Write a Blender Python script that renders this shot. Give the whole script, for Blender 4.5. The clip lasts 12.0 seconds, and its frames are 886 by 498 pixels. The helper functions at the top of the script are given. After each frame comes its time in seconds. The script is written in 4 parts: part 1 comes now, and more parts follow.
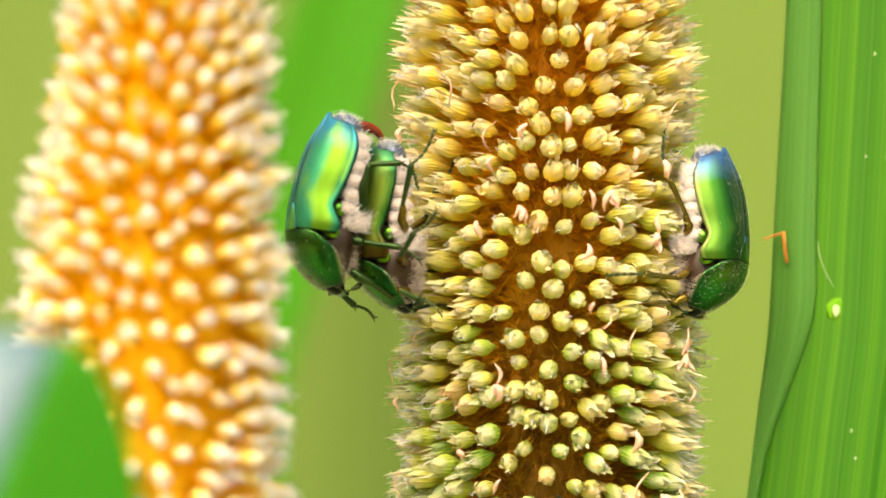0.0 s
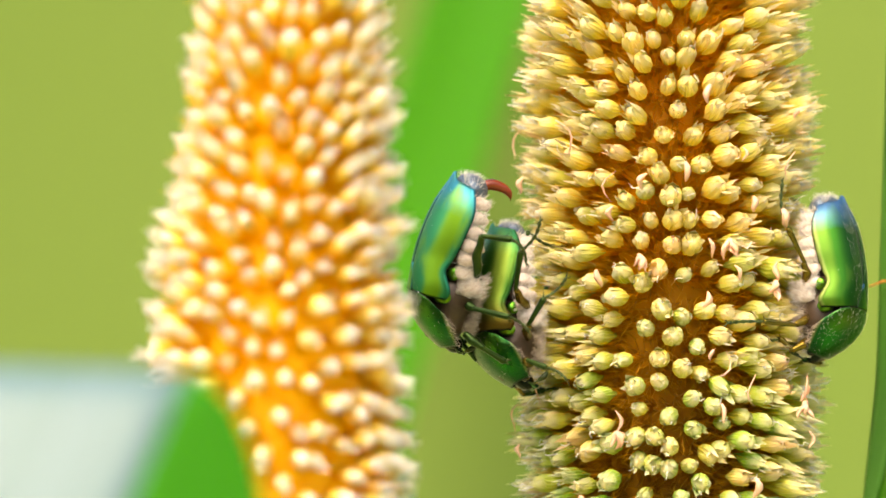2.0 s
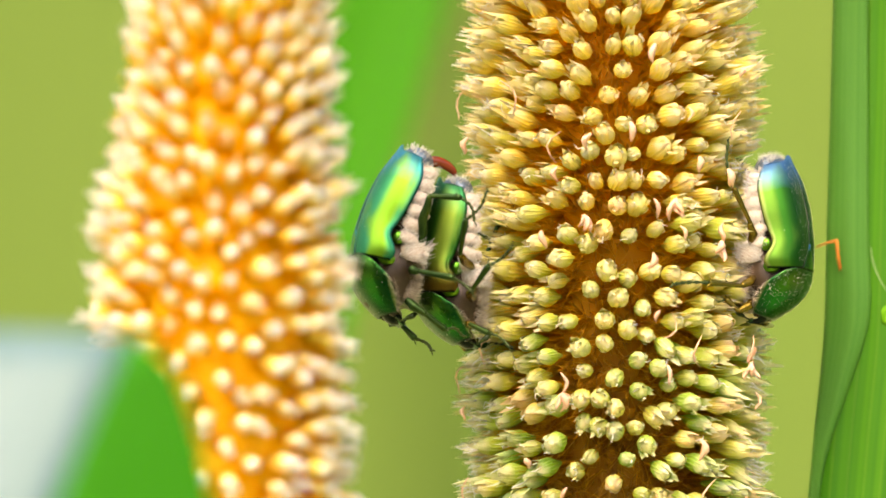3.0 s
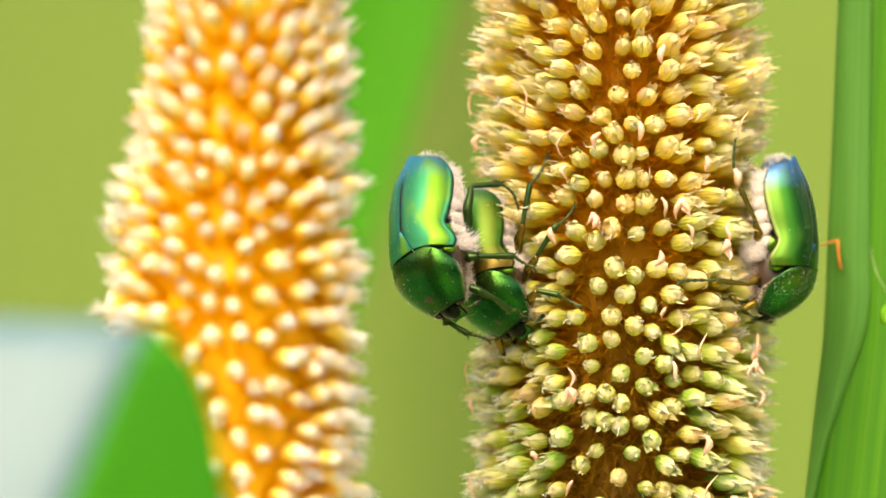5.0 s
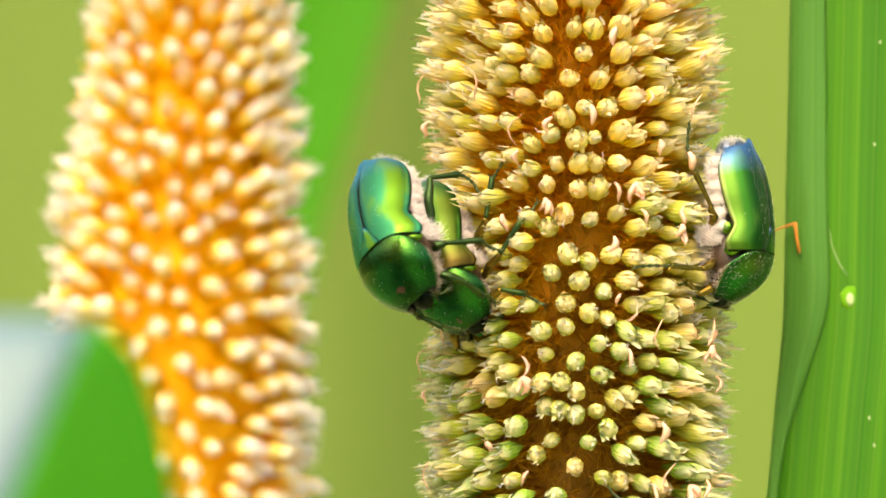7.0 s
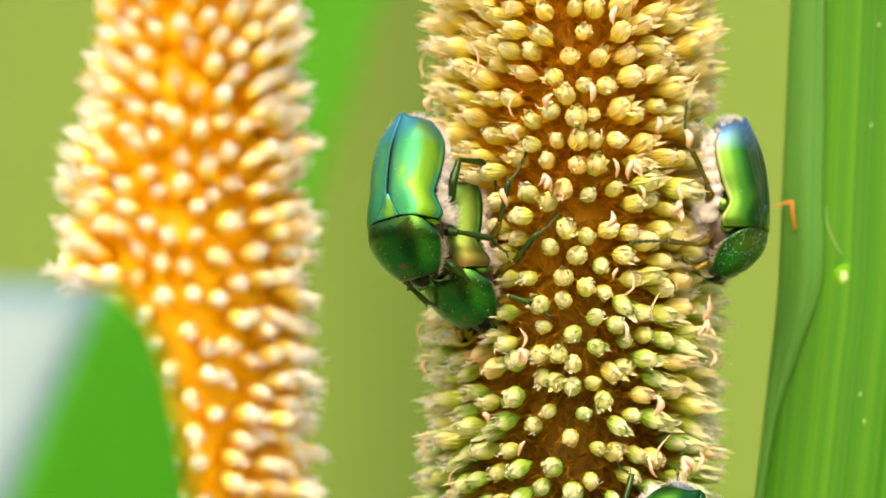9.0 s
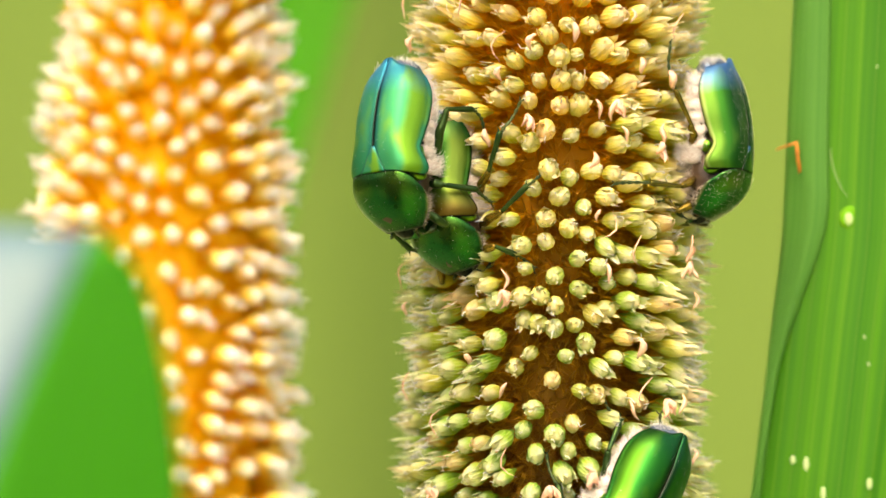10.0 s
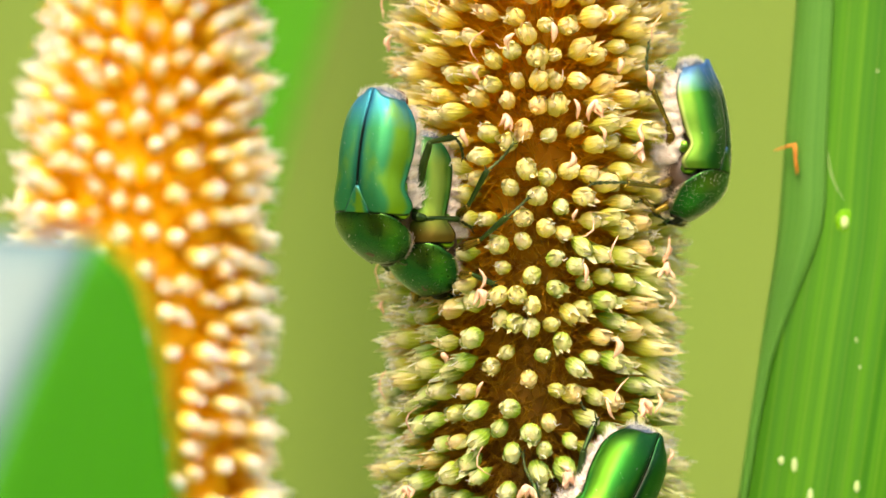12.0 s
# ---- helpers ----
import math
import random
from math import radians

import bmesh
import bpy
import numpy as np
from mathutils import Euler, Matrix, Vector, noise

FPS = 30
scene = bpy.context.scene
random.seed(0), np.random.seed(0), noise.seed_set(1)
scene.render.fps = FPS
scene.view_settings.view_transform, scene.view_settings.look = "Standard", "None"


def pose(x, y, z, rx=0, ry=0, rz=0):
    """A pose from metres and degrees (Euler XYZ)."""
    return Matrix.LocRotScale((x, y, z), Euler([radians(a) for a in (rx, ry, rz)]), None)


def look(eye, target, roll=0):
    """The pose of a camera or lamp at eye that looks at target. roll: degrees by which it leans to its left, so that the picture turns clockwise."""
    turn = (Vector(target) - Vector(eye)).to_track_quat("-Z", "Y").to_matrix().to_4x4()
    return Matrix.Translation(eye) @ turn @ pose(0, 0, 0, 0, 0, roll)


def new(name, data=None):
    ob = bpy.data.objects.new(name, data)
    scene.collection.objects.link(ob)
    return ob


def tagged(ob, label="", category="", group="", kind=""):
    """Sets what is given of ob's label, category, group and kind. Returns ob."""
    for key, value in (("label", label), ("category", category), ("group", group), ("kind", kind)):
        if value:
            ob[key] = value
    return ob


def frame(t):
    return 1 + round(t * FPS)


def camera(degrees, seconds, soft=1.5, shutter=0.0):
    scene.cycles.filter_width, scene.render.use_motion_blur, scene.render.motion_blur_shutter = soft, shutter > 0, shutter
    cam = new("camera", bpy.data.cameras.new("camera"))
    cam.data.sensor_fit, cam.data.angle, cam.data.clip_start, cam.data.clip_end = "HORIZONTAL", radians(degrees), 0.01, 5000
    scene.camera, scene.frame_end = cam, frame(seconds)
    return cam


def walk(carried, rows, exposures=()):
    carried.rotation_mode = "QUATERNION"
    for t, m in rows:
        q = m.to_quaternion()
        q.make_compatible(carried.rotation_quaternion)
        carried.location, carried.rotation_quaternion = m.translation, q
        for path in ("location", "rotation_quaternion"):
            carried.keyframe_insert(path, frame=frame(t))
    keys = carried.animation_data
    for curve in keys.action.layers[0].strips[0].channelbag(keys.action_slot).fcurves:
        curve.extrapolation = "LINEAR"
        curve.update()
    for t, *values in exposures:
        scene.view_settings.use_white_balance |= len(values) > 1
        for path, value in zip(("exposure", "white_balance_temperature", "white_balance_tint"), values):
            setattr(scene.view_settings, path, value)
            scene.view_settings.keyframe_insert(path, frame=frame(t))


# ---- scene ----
cam = camera(13.7, 12.0, soft=1.6)
cam.data.dof.use_dof = True
cam.data.dof.focus_distance = 0.484
cam.data.dof.aperture_fstop = 13.0
cam.data.dof.aperture_blades = 0

# seconds, distance from the spike's plane, point looked at (x, z), roll
CAMERA_ROWS = [
    (0.0, 0.4936, 0.00266, -0.00126, 0.38),
    (0.5, 0.4876, -0.00261, -0.00269, 0.23),
    (1.0, 0.4914, -0.00301, 0.00156, 0.01),
    (1.5, 0.4952, -0.01013, 0.00481, 0.05),
    (2.0, 0.5000, -0.01374, 0.00526, 0.13),
    (2.5, 0.4987, -0.01006, 0.00015, 0.18),
    (2.7, 0.4966, -0.00669, -0.00002, 0.03),
    (4.3, 0.4960, -0.00833, 0.00403, -0.43),
    (4.5, 0.5006, -0.01322, 0.00505, -0.67),
    (5.0, 0.5042, -0.00756, -0.00056, 0.59),
    (5.5, 0.5000, 0.00000, -0.00000, 0.00),
    (6.0, 0.4954, 0.00432, 0.00038, -0.04),
    (6.5, 0.4959, 0.00321, -0.00136, 0.16),
    (7.0, 0.4960, -0.00090, -0.00217, -0.09),
    (7.2, 0.4991, -0.00262, -0.00273, 0.05),
    (8.8, 0.5075, -0.00184, -0.00541, 0.32),
    (9.0, 0.5049, -0.00097, -0.00581, 0.56),
    (9.5, 0.5016, -0.00094, -0.01111, 0.16),
    (10.0, 0.5016, 0.00164, -0.01385, 0.73),
    (10.5, 0.5015, 0.00503, -0.01929, 0.56),
    (11.0, 0.5035, 0.00251, -0.01656, 0.65),
    (11.5, 0.5048, 0.00162, -0.01525, 0.37),
    (12.0, 0.5026, 0.00472, -0.01395, 1.06),
]
walk(cam, [(t, look((0.0, -d, 0.0), (x, 0.0, z), roll)) for t, d, x, z, roll in CAMERA_ROWS], exposures=[(0.0, 1.57, 7800, 7), (12.0, 1.57, 7800, 7)])

# ---- light ----
world = bpy.data.worlds.new("field_sky")
world.use_nodes = True
scene.world = world
sky = world.node_tree.nodes.new("ShaderNodeTexSky")
sky.sky_type, sky.sun_disc = "NISHITA", False
sky.dust_density, sky.ozone_density = 6.0, 0.4
sky.sun_elevation, sky.sun_rotation = radians(53), radians(201)
back = world.node_tree.nodes["Background"]
back.inputs["Strength"].default_value = 0.15
world.node_tree.links.new(sky.outputs["Color"], back.inputs["Color"])
sun = new("sun", bpy.data.lights.new("sun", "SUN"))
sun.data.energy, sun.data.angle, sun.data.color = 0.48, radians(45), (1.0, 0.94, 0.84)
sun.matrix_world = look((-0.9, -2.3, 3.3), (0, 0, 0))


# ---- materials ----
def material(name):
    m = bpy.data.materials.new(name)
    m.use_nodes = True
    return m, m.node_tree.nodes, m.node_tree.links, m.node_tree.nodes["Principled BSDF"]


def ramp(nodes, stops, interpolation="LINEAR"):
    r = nodes.new("ShaderNodeValToRGB")
    r.color_ramp.interpolation = interpolation
    while len(r.color_ramp.elements) < len(stops):
        r.color_ramp.elements.new(0.5)
    for e, (p, c) in zip(r.color_ramp.elements, stops):
        e.position, e.color = p, (*c, 1)
    return r


def mixer(nodes, links, fac, a, b, blend="MIX"):
    n = nodes.new("ShaderNodeMix")
    n.data_type, n.blend_type = "RGBA", blend
    for value, socket in ((fac, n.inputs[0]), (a, n.inputs[6]), (b, n.inputs[7])):
        if hasattr(value, "links"):
            links.new(value, socket)
        else:
            socket.default_value = value if isinstance(value, float) else (*value, 1)
    return n.outputs[2]


def maths(nodes, links, op, a, b=0.0):
    n = nodes.new("ShaderNodeMath")
    n.operation = op
    for value, socket in ((a, n.inputs[0]), (b, n.inputs[1])):
        if hasattr(value, "links"):
            links.new(value, socket)
        else:
            socket.default_value = value
    return n.outputs[0]


def span(nodes, links, value, lo, hi):
    n = nodes.new("ShaderNodeMapRange")
    links.new(value, n.inputs[0])
    n.inputs[1].default_value, n.inputs[2].default_value = lo, hi
    return n.outputs[0]


def noise_of(nodes, links, scale, detail=4.0, vector=None):
    n = nodes.new("ShaderNodeTexNoise")
    n.inputs["Scale"].default_value, n.inputs["Detail"].default_value = scale, detail
    if vector is not None:
        links.new(vector, n.inputs["Vector"])
    return n.outputs[0]


def bump(nodes, links, height, strength, distance, bsdf):
    b = nodes.new("ShaderNodeBump")
    b.inputs["Strength"].default_value, b.inputs["Distance"].default_value = strength, distance
    links.new(height, b.inputs["Height"])
    links.new(b.outputs[0], bsdf.inputs["Normal"])


def axis_of(nodes, links, vector, index):
    s = nodes.new("ShaderNodeSeparateXYZ")
    links.new(vector, s.inputs[0])
    return s.outputs[index]


def spikelet_material(name, green, yellow, tip_low, tip_high, top_z, low_z, pale=0.72):
    """Husk: greener low on the spike, yellow higher up, papery and pale at the tip; UV y runs along the husk."""
    m, nodes, links, bsdf = material(name)
    info, geo, tc = nodes.new("ShaderNodeObjectInfo"), nodes.new("ShaderNodeNewGeometry"), nodes.new("ShaderNodeTexCoord")
    rand = maths(nodes, links, "FRACT", maths(nodes, links, "ADD", info.outputs["Random"], geo.outputs["Random Per Island"]))
    height = span(nodes, links, axis_of(nodes, links, geo.outputs["Position"], 2), low_z, top_z)
    age = maths(nodes, links, "ADD", height, maths(nodes, links, "MULTIPLY", maths(nodes, links, "SUBTRACT", rand, 0.5), 0.7))
    body = ramp(nodes, [(0.0, green), (1.0, yellow)])
    links.new(age, body.inputs[0])
    along = axis_of(nodes, links, tc.outputs["UV"], 1)
    grain = noise_of(nodes, links, 900.0, 3.0, geo.outputs["Position"])
    torn = noise_of(nodes, links, 420.0, 5.0, geo.outputs["Position"])
    edge = maths(nodes, links, "ADD", along, maths(nodes, links, "MULTIPLY", maths(nodes, links, "SUBTRACT", torn, 0.5), 0.7))
    tips = span(nodes, links, edge, pale - 0.22, pale + 0.20)
    tip = ramp(nodes, [(0.0, tip_low), (1.0, tip_high)])
    links.new(age, tip.inputs[0])
    colour = mixer(nodes, links, tips, body.outputs[0], tip.outputs[0])
    brown = maths(nodes, links, "MULTIPLY", maths(nodes, links, "MULTIPLY", span(nodes, links, rand, 0.84, 1.0), span(nodes, links, along, 0.3, 0.8)), 0.55)
    colour = mixer(nodes, links, brown, colour, (0.78, 0.42, 0.20))
    ribs = nodes.new("ShaderNodeTexWave")
    ribs.inputs["Scale"].default_value, ribs.inputs["Distortion"].default_value = 5.0, 1.5
    links.new(tc.outputs["UV"], ribs.inputs["Vector"])
    colour = mixer(nodes, links, maths(nodes, links, "MULTIPLY", ribs.outputs[1], 0.10), colour, (0.93, 0.9, 0.62))
    links.new(colour, bsdf.inputs["Base Color"])
    bsdf.inputs["Roughness"].default_value = 0.75
    bsdf.inputs["Specular IOR Level"].default_value = 0.08
    bsdf.inputs["Subsurface Weight"].default_value = 0.4
    bsdf.inputs["Subsurface Radius"].default_value = (0.0018, 0.0014, 0.0006)
    bsdf.inputs["Subsurface Scale"].default_value = 1.0
    creased = maths(nodes, links, "MULTIPLY", torn, maths(nodes, links, "MULTIPLY", span(nodes, links, along, 0.45, 0.9), 1.6))
    bump(nodes, links, maths(nodes, links, "ADD", maths(nodes, links, "ADD", maths(nodes, links, "MULTIPLY", ribs.outputs[1], 0.4), grain), creased), 0.5, 0.0004, bsdf)
    return m


def plain_material(name, low, high, scale, rough=0.6, strength=0.3, depth=0.0002, metallic=0.0, spec=0.5):
    m, nodes, links, bsdf = material(name)
    geo, info = nodes.new("ShaderNodeNewGeometry"), nodes.new("ShaderNodeTexCoord")
    n = noise_of(nodes, links, scale, 5.0, info.outputs["Object"])
    both = maths(nodes, links, "ADD", maths(nodes, links, "MULTIPLY", n, 0.7), maths(nodes, links, "MULTIPLY", geo.outputs["Random Per Island"], 0.3))
    r = ramp(nodes, [(0.25, low), (0.75, high)])
    links.new(both, r.inputs[0])
    links.new(r.outputs[0], bsdf.inputs["Base Color"])
    bsdf.inputs["Roughness"].default_value, bsdf.inputs["Metallic"].default_value = rough, metallic
    bsdf.inputs["Specular IOR Level"].default_value = spec
    bump(nodes, links, n, strength, depth, bsdf)
    return m


def bristle_material(name, low, high, top_z, low_z, sheer=0.5):
    """Straw bristles: browner low on the spike, orange higher up."""
    m, nodes, links, bsdf = material(name)
    geo = nodes.new("ShaderNodeNewGeometry")
    height = span(nodes, links, axis_of(nodes, links, geo.outputs["Position"], 2), low_z, top_z)
    age = maths(nodes, links, "ADD", height, maths(nodes, links, "MULTIPLY", maths(nodes, links, "SUBTRACT", geo.outputs["Random Per Island"], 0.5), 0.8))
    r = ramp(nodes, [(0.0, low), (1.0, high)])
    links.new(age, r.inputs[0])
    links.new(r.outputs[0], bsdf.inputs["Base Color"])
    bsdf.inputs["Roughness"].default_value = 0.5
    through_it = nodes.new("ShaderNodeBsdfTranslucent")
    links.new(r.outputs[0], through_it.inputs["Color"])
    mix = nodes.new("ShaderNodeMixShader")
    mix.inputs[0].default_value = sheer
    links.new(bsdf.outputs[0], mix.inputs[1])
    links.new(through_it.outputs[0], mix.inputs[2])
    links.new(mix.outputs[0], nodes["Material Output"].inputs["Surface"])
    return m


# The wing cases' warm and pale stops put shifting sheen and reflections into colour.
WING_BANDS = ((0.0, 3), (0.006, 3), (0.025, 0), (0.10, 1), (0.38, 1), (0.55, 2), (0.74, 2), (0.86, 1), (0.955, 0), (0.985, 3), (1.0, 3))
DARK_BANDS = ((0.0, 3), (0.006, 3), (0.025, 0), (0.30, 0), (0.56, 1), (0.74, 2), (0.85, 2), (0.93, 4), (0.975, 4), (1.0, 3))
PLATE_BANDS = ((0.0, 3), (0.02, 4), (0.04, 0), (0.20, 1), (0.40, 0), (0.60, 0), (0.80, 1), (0.96, 0), (0.98, 4), (1.0, 3))


def shell_material(name, deep, main, warm, tail, pale, mottle=0.4, rough=0.47, speck=0.16, drift=0.16, bands=WING_BANDS, copper=0.0, front=None):
    """Metallic chitin: green, its shifting sheen painted in as a warm flush along the middle of each wing case and a
    blue tail; fine punctures.
    copper: how strongly the two patches of coppery sheen painted behind the middle of a pronotum show."""
    m, nodes, links, bsdf = material(name)
    tc = nodes.new("ShaderNodeTexCoord")
    ob = tc.outputs["UV"]
    u, v = axis_of(nodes, links, ob, 0), axis_of(nodes, links, ob, 1)
    patch = noise_of(nodes, links, 2.4, 4.0, ob)
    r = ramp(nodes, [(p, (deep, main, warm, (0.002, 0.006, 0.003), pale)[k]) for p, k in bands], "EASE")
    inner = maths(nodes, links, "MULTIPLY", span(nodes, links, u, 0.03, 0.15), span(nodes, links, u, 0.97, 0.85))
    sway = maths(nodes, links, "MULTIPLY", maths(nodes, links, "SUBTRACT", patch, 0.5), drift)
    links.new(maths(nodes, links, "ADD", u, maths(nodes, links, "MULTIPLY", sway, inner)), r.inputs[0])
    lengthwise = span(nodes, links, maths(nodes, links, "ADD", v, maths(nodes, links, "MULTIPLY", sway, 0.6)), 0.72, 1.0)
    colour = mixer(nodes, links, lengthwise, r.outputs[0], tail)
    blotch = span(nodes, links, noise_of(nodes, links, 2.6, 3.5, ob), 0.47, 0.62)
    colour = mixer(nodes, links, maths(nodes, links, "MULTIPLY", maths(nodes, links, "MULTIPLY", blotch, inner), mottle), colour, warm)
    if copper:
        du = maths(nodes, links, "SUBTRACT", maths(nodes, links, "ABSOLUTE", maths(nodes, links, "SUBTRACT", u, 0.5)), 0.22)
        dv = maths(nodes, links, "SUBTRACT", v, 0.18)
        dist = maths(nodes, links, "SQRT", maths(nodes, links, "ADD", maths(nodes, links, "MULTIPLY", du, du), maths(nodes, links, "MULTIPLY", maths(nodes, links, "MULTIPLY", dv, dv), 0.5)))
        near_it = span(nodes, links, maths(nodes, links, "ADD", dist, maths(nodes, links, "MULTIPLY", sway, 0.4)), 0.27, 0.03)
        colour = mixer(nodes, links, maths(nodes, links, "MULTIPLY", near_it, copper), colour, (0.34, 0.21, 0.008))
    # Coppery reflection across the shoulders, painted in as a tint towards the front.
    if front:
        near_front = span(nodes, links, maths(nodes, links, "ADD", v, maths(nodes, links, "MULTIPLY", sway, 0.5)), 0.30, 0.06)
        colour = mixer(nodes, links, maths(nodes, links, "MULTIPLY", near_front, 0.85), colour, front)
    rim = span(nodes, links, v, 0.022, 0.008)
    colour = mixer(nodes, links, rim, colour, (0.002, 0.006, 0.003))
    dust = nodes.new("ShaderNodeTexVoronoi")
    dust.inputs["Scale"].default_value = 900.0
    links.new(tc.outputs["Object"], dust.inputs["Vector"])
    grit = maths(nodes, links, "MULTIPLY", span(nodes, links, dust.outputs["Distance"], 0.11, 0.06), span(nodes, links, noise_of(nodes, links, 300.0, 2.0, tc.outputs["Object"]), 0.60, 0.68))
    colour = mixer(nodes, links, maths(nodes, links, "MULTIPLY", grit, 0.4), colour, (0.42, 0.42, 0.30))
    links.new(colour, bsdf.inputs["Base Color"])
    bsdf.inputs["Metallic"].default_value = 0.92
    fine = noise_of(nodes, links, 2600.0, 2.0, tc.outputs["Object"])
    dents = nodes.new("ShaderNodeTexVoronoi")
    dents.inputs["Scale"].default_value = 2200.0
    links.new(tc.outputs["Object"], dents.inputs["Vector"])
    links.new(maths(nodes, links, "ADD", rough - 0.06, maths(nodes, links, "MULTIPLY", fine, 0.14)), bsdf.inputs["Roughness"])
    bsdf.inputs["Coat Weight"].default_value, bsdf.inputs["Coat Roughness"].default_value = 0.15, 0.3
    bump(nodes, links, span(nodes, links, dents.outputs["Distance"], 0.0, 0.35), speck, 0.00004, bsdf)
    return m


def leaf_material(name, low, high, vein, gloss=0.38, light=0.35, across=60.0):
    """Grass blade: UV x runs across the blade, UV y along it. Light passes through."""
    m, nodes, links, bsdf = material(name)
    tc = nodes.new("ShaderNodeTexCoord")
    u = axis_of(nodes, links, tc.outputs["UV"], 0)
    stretch = nodes.new("ShaderNodeMapping")
    stretch.inputs["Scale"].default_value = (1.0, 0.012, 1.0)
    links.new(tc.outputs["UV"], stretch.inputs["Vector"])
    streak = noise_of(nodes, links, across, 5.0, stretch.outputs[0])
    broad = noise_of(nodes, links, 9.0, 3.0, stretch.outputs[0])
    r = ramp(nodes, [(0.32, low), (0.68, high)])
    links.new(maths(nodes, links, "ADD", maths(nodes, links, "MULTIPLY", streak, 0.5), maths(nodes, links, "MULTIPLY", broad, 0.5)), r.inputs[0])
    wave = maths(nodes, links, "SINE", maths(nodes, links, "MULTIPLY", u, across * 2.2))
    lines = span(nodes, links, wave, 0.90, 1.0)
    colour = mixer(nodes, links, maths(nodes, links, "MULTIPLY", lines, 0.16), r.outputs[0], vein)
    links.new(colour, bsdf.inputs["Base Color"])
    links.new(maths(nodes, links, "ADD", gloss, maths(nodes, links, "MULTIPLY", streak, 0.12)), bsdf.inputs["Roughness"])
    through_it = nodes.new("ShaderNodeBsdfTranslucent")
    links.new(colour, through_it.inputs["Color"])
    mix = nodes.new("ShaderNodeMixShader")
    mix.inputs[0].default_value = light
    links.new(bsdf.outputs[0], mix.inputs[1])
    links.new(through_it.outputs[0], mix.inputs[2])
    links.new(mix.outputs[0], nodes["Material Output"].inputs["Surface"])
    bump(nodes, links, maths(nodes, links, "ADD", maths(nodes, links, "MULTIPLY", wave, 0.5), streak), 0.25, 0.0003, bsdf)
    return m


MAT_HUSK = spikelet_material("green_yellow_husk", (0.265, 0.46, 0.034), (0.88, 0.68, 0.11), (0.75, 0.72, 0.41), (0.92, 0.77, 0.47), 0.024, -0.044, 0.82)
# Overexposure of the left spike is put into its whiter husk colour.
MAT_HUSK_OVERLIT = spikelet_material("overlit_cream_husk", (0.97, 0.74, 0.12), (0.97, 0.66, 0.06), (0.97, 0.94, 0.82), (0.97, 0.94, 0.84), 0.035, -0.045, 0.78)
MAT_CORE = bristle_material("orange_brown_rachis", (0.34, 0.15, 0.012), (0.95, 0.45, 0.012), 0.014, -0.045)
# Light scattered between the left spike's husks is put into this bright orange.
MAT_CORE_OVERLIT = plain_material("orange_rachis", (0.96, 0.48, 0.008), (0.97, 0.60, 0.014), 500.0, 0.8, 0.6, 0.0005)
MAT_BRISTLE = bristle_material("brown_bristle", (0.58, 0.30, 0.02), (0.97, 0.55, 0.025), 0.016, -0.045)
# Bristles of the left spike, with the same scattered glow in their colour.
MAT_BRISTLE_OVERLIT = bristle_material("orange_bristle", (0.96, 0.50, 0.012), (0.98, 0.62, 0.025), 0.03, -0.06)
MAT_AWN = bristle_material("pale_hair", (0.98, 0.97, 0.96), (0.98, 0.94, 0.88), 0.03, -0.045, 0.65)
MAT_FLORET = plain_material("dried_pink_floret", (0.80, 0.38, 0.22), (0.92, 0.62, 0.48), 700.0, 0.6)
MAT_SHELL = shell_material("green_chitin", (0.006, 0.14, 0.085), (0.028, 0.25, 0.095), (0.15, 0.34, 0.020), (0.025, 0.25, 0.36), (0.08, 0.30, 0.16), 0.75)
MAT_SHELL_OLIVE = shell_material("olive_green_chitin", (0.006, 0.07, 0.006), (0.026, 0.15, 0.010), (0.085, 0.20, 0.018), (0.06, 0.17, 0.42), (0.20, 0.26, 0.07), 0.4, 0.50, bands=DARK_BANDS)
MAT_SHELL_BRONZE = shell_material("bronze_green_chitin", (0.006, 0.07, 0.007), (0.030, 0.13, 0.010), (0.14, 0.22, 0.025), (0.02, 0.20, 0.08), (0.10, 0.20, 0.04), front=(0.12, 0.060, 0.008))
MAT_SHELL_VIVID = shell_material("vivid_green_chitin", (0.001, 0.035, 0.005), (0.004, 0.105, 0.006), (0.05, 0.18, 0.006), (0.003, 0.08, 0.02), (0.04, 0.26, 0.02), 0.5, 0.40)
MAT_PLATE = shell_material("dark_green_chitin", (0.002, 0.085, 0.018), (0.006, 0.155, 0.018), (0.05, 0.16, 0.010), (0.002, 0.04, 0.009), (0.16, 0.22, 0.09), 0.25, 0.28, 0.3, 0.2, PLATE_BANDS, 0.16)
MAT_LEG = plain_material("green_brown_leg_chitin", (0.004, 0.035, 0.012), (0.05, 0.085, 0.014), 260.0, 0.34, 0.3, 0.0001, 0.75)
MAT_LEG_GOLD = plain_material("gold_leg_chitin", (0.02, 0.06, 0.010), (0.30, 0.17, 0.02), 240.0, 0.26, 0.3, 0.0001, 0.75)
MAT_TARSUS = plain_material("dark_tarsus_chitin", (0.010, 0.022, 0.006), (0.07, 0.10, 0.02), 900.0, 0.35, 0.2, 0.0001, 0.4)
MAT_POLISH = plain_material("polished_green_chitin", (0.03, 0.24, 0.03), (0.20, 0.34, 0.02), 300.0, 0.28, 0.2, 0.0001, 0.9)
MAT_BELLY = plain_material("brown_belly_chitin", (0.025, 0.014, 0.009), (0.11, 0.065, 0.04), 500.0, 0.4, 0.4, 0.0002, 0.2)
MAT_FUR = plain_material("beige_body_hair", (0.34, 0.25, 0.19), (0.78, 0.68, 0.59), 900.0, 0.6)
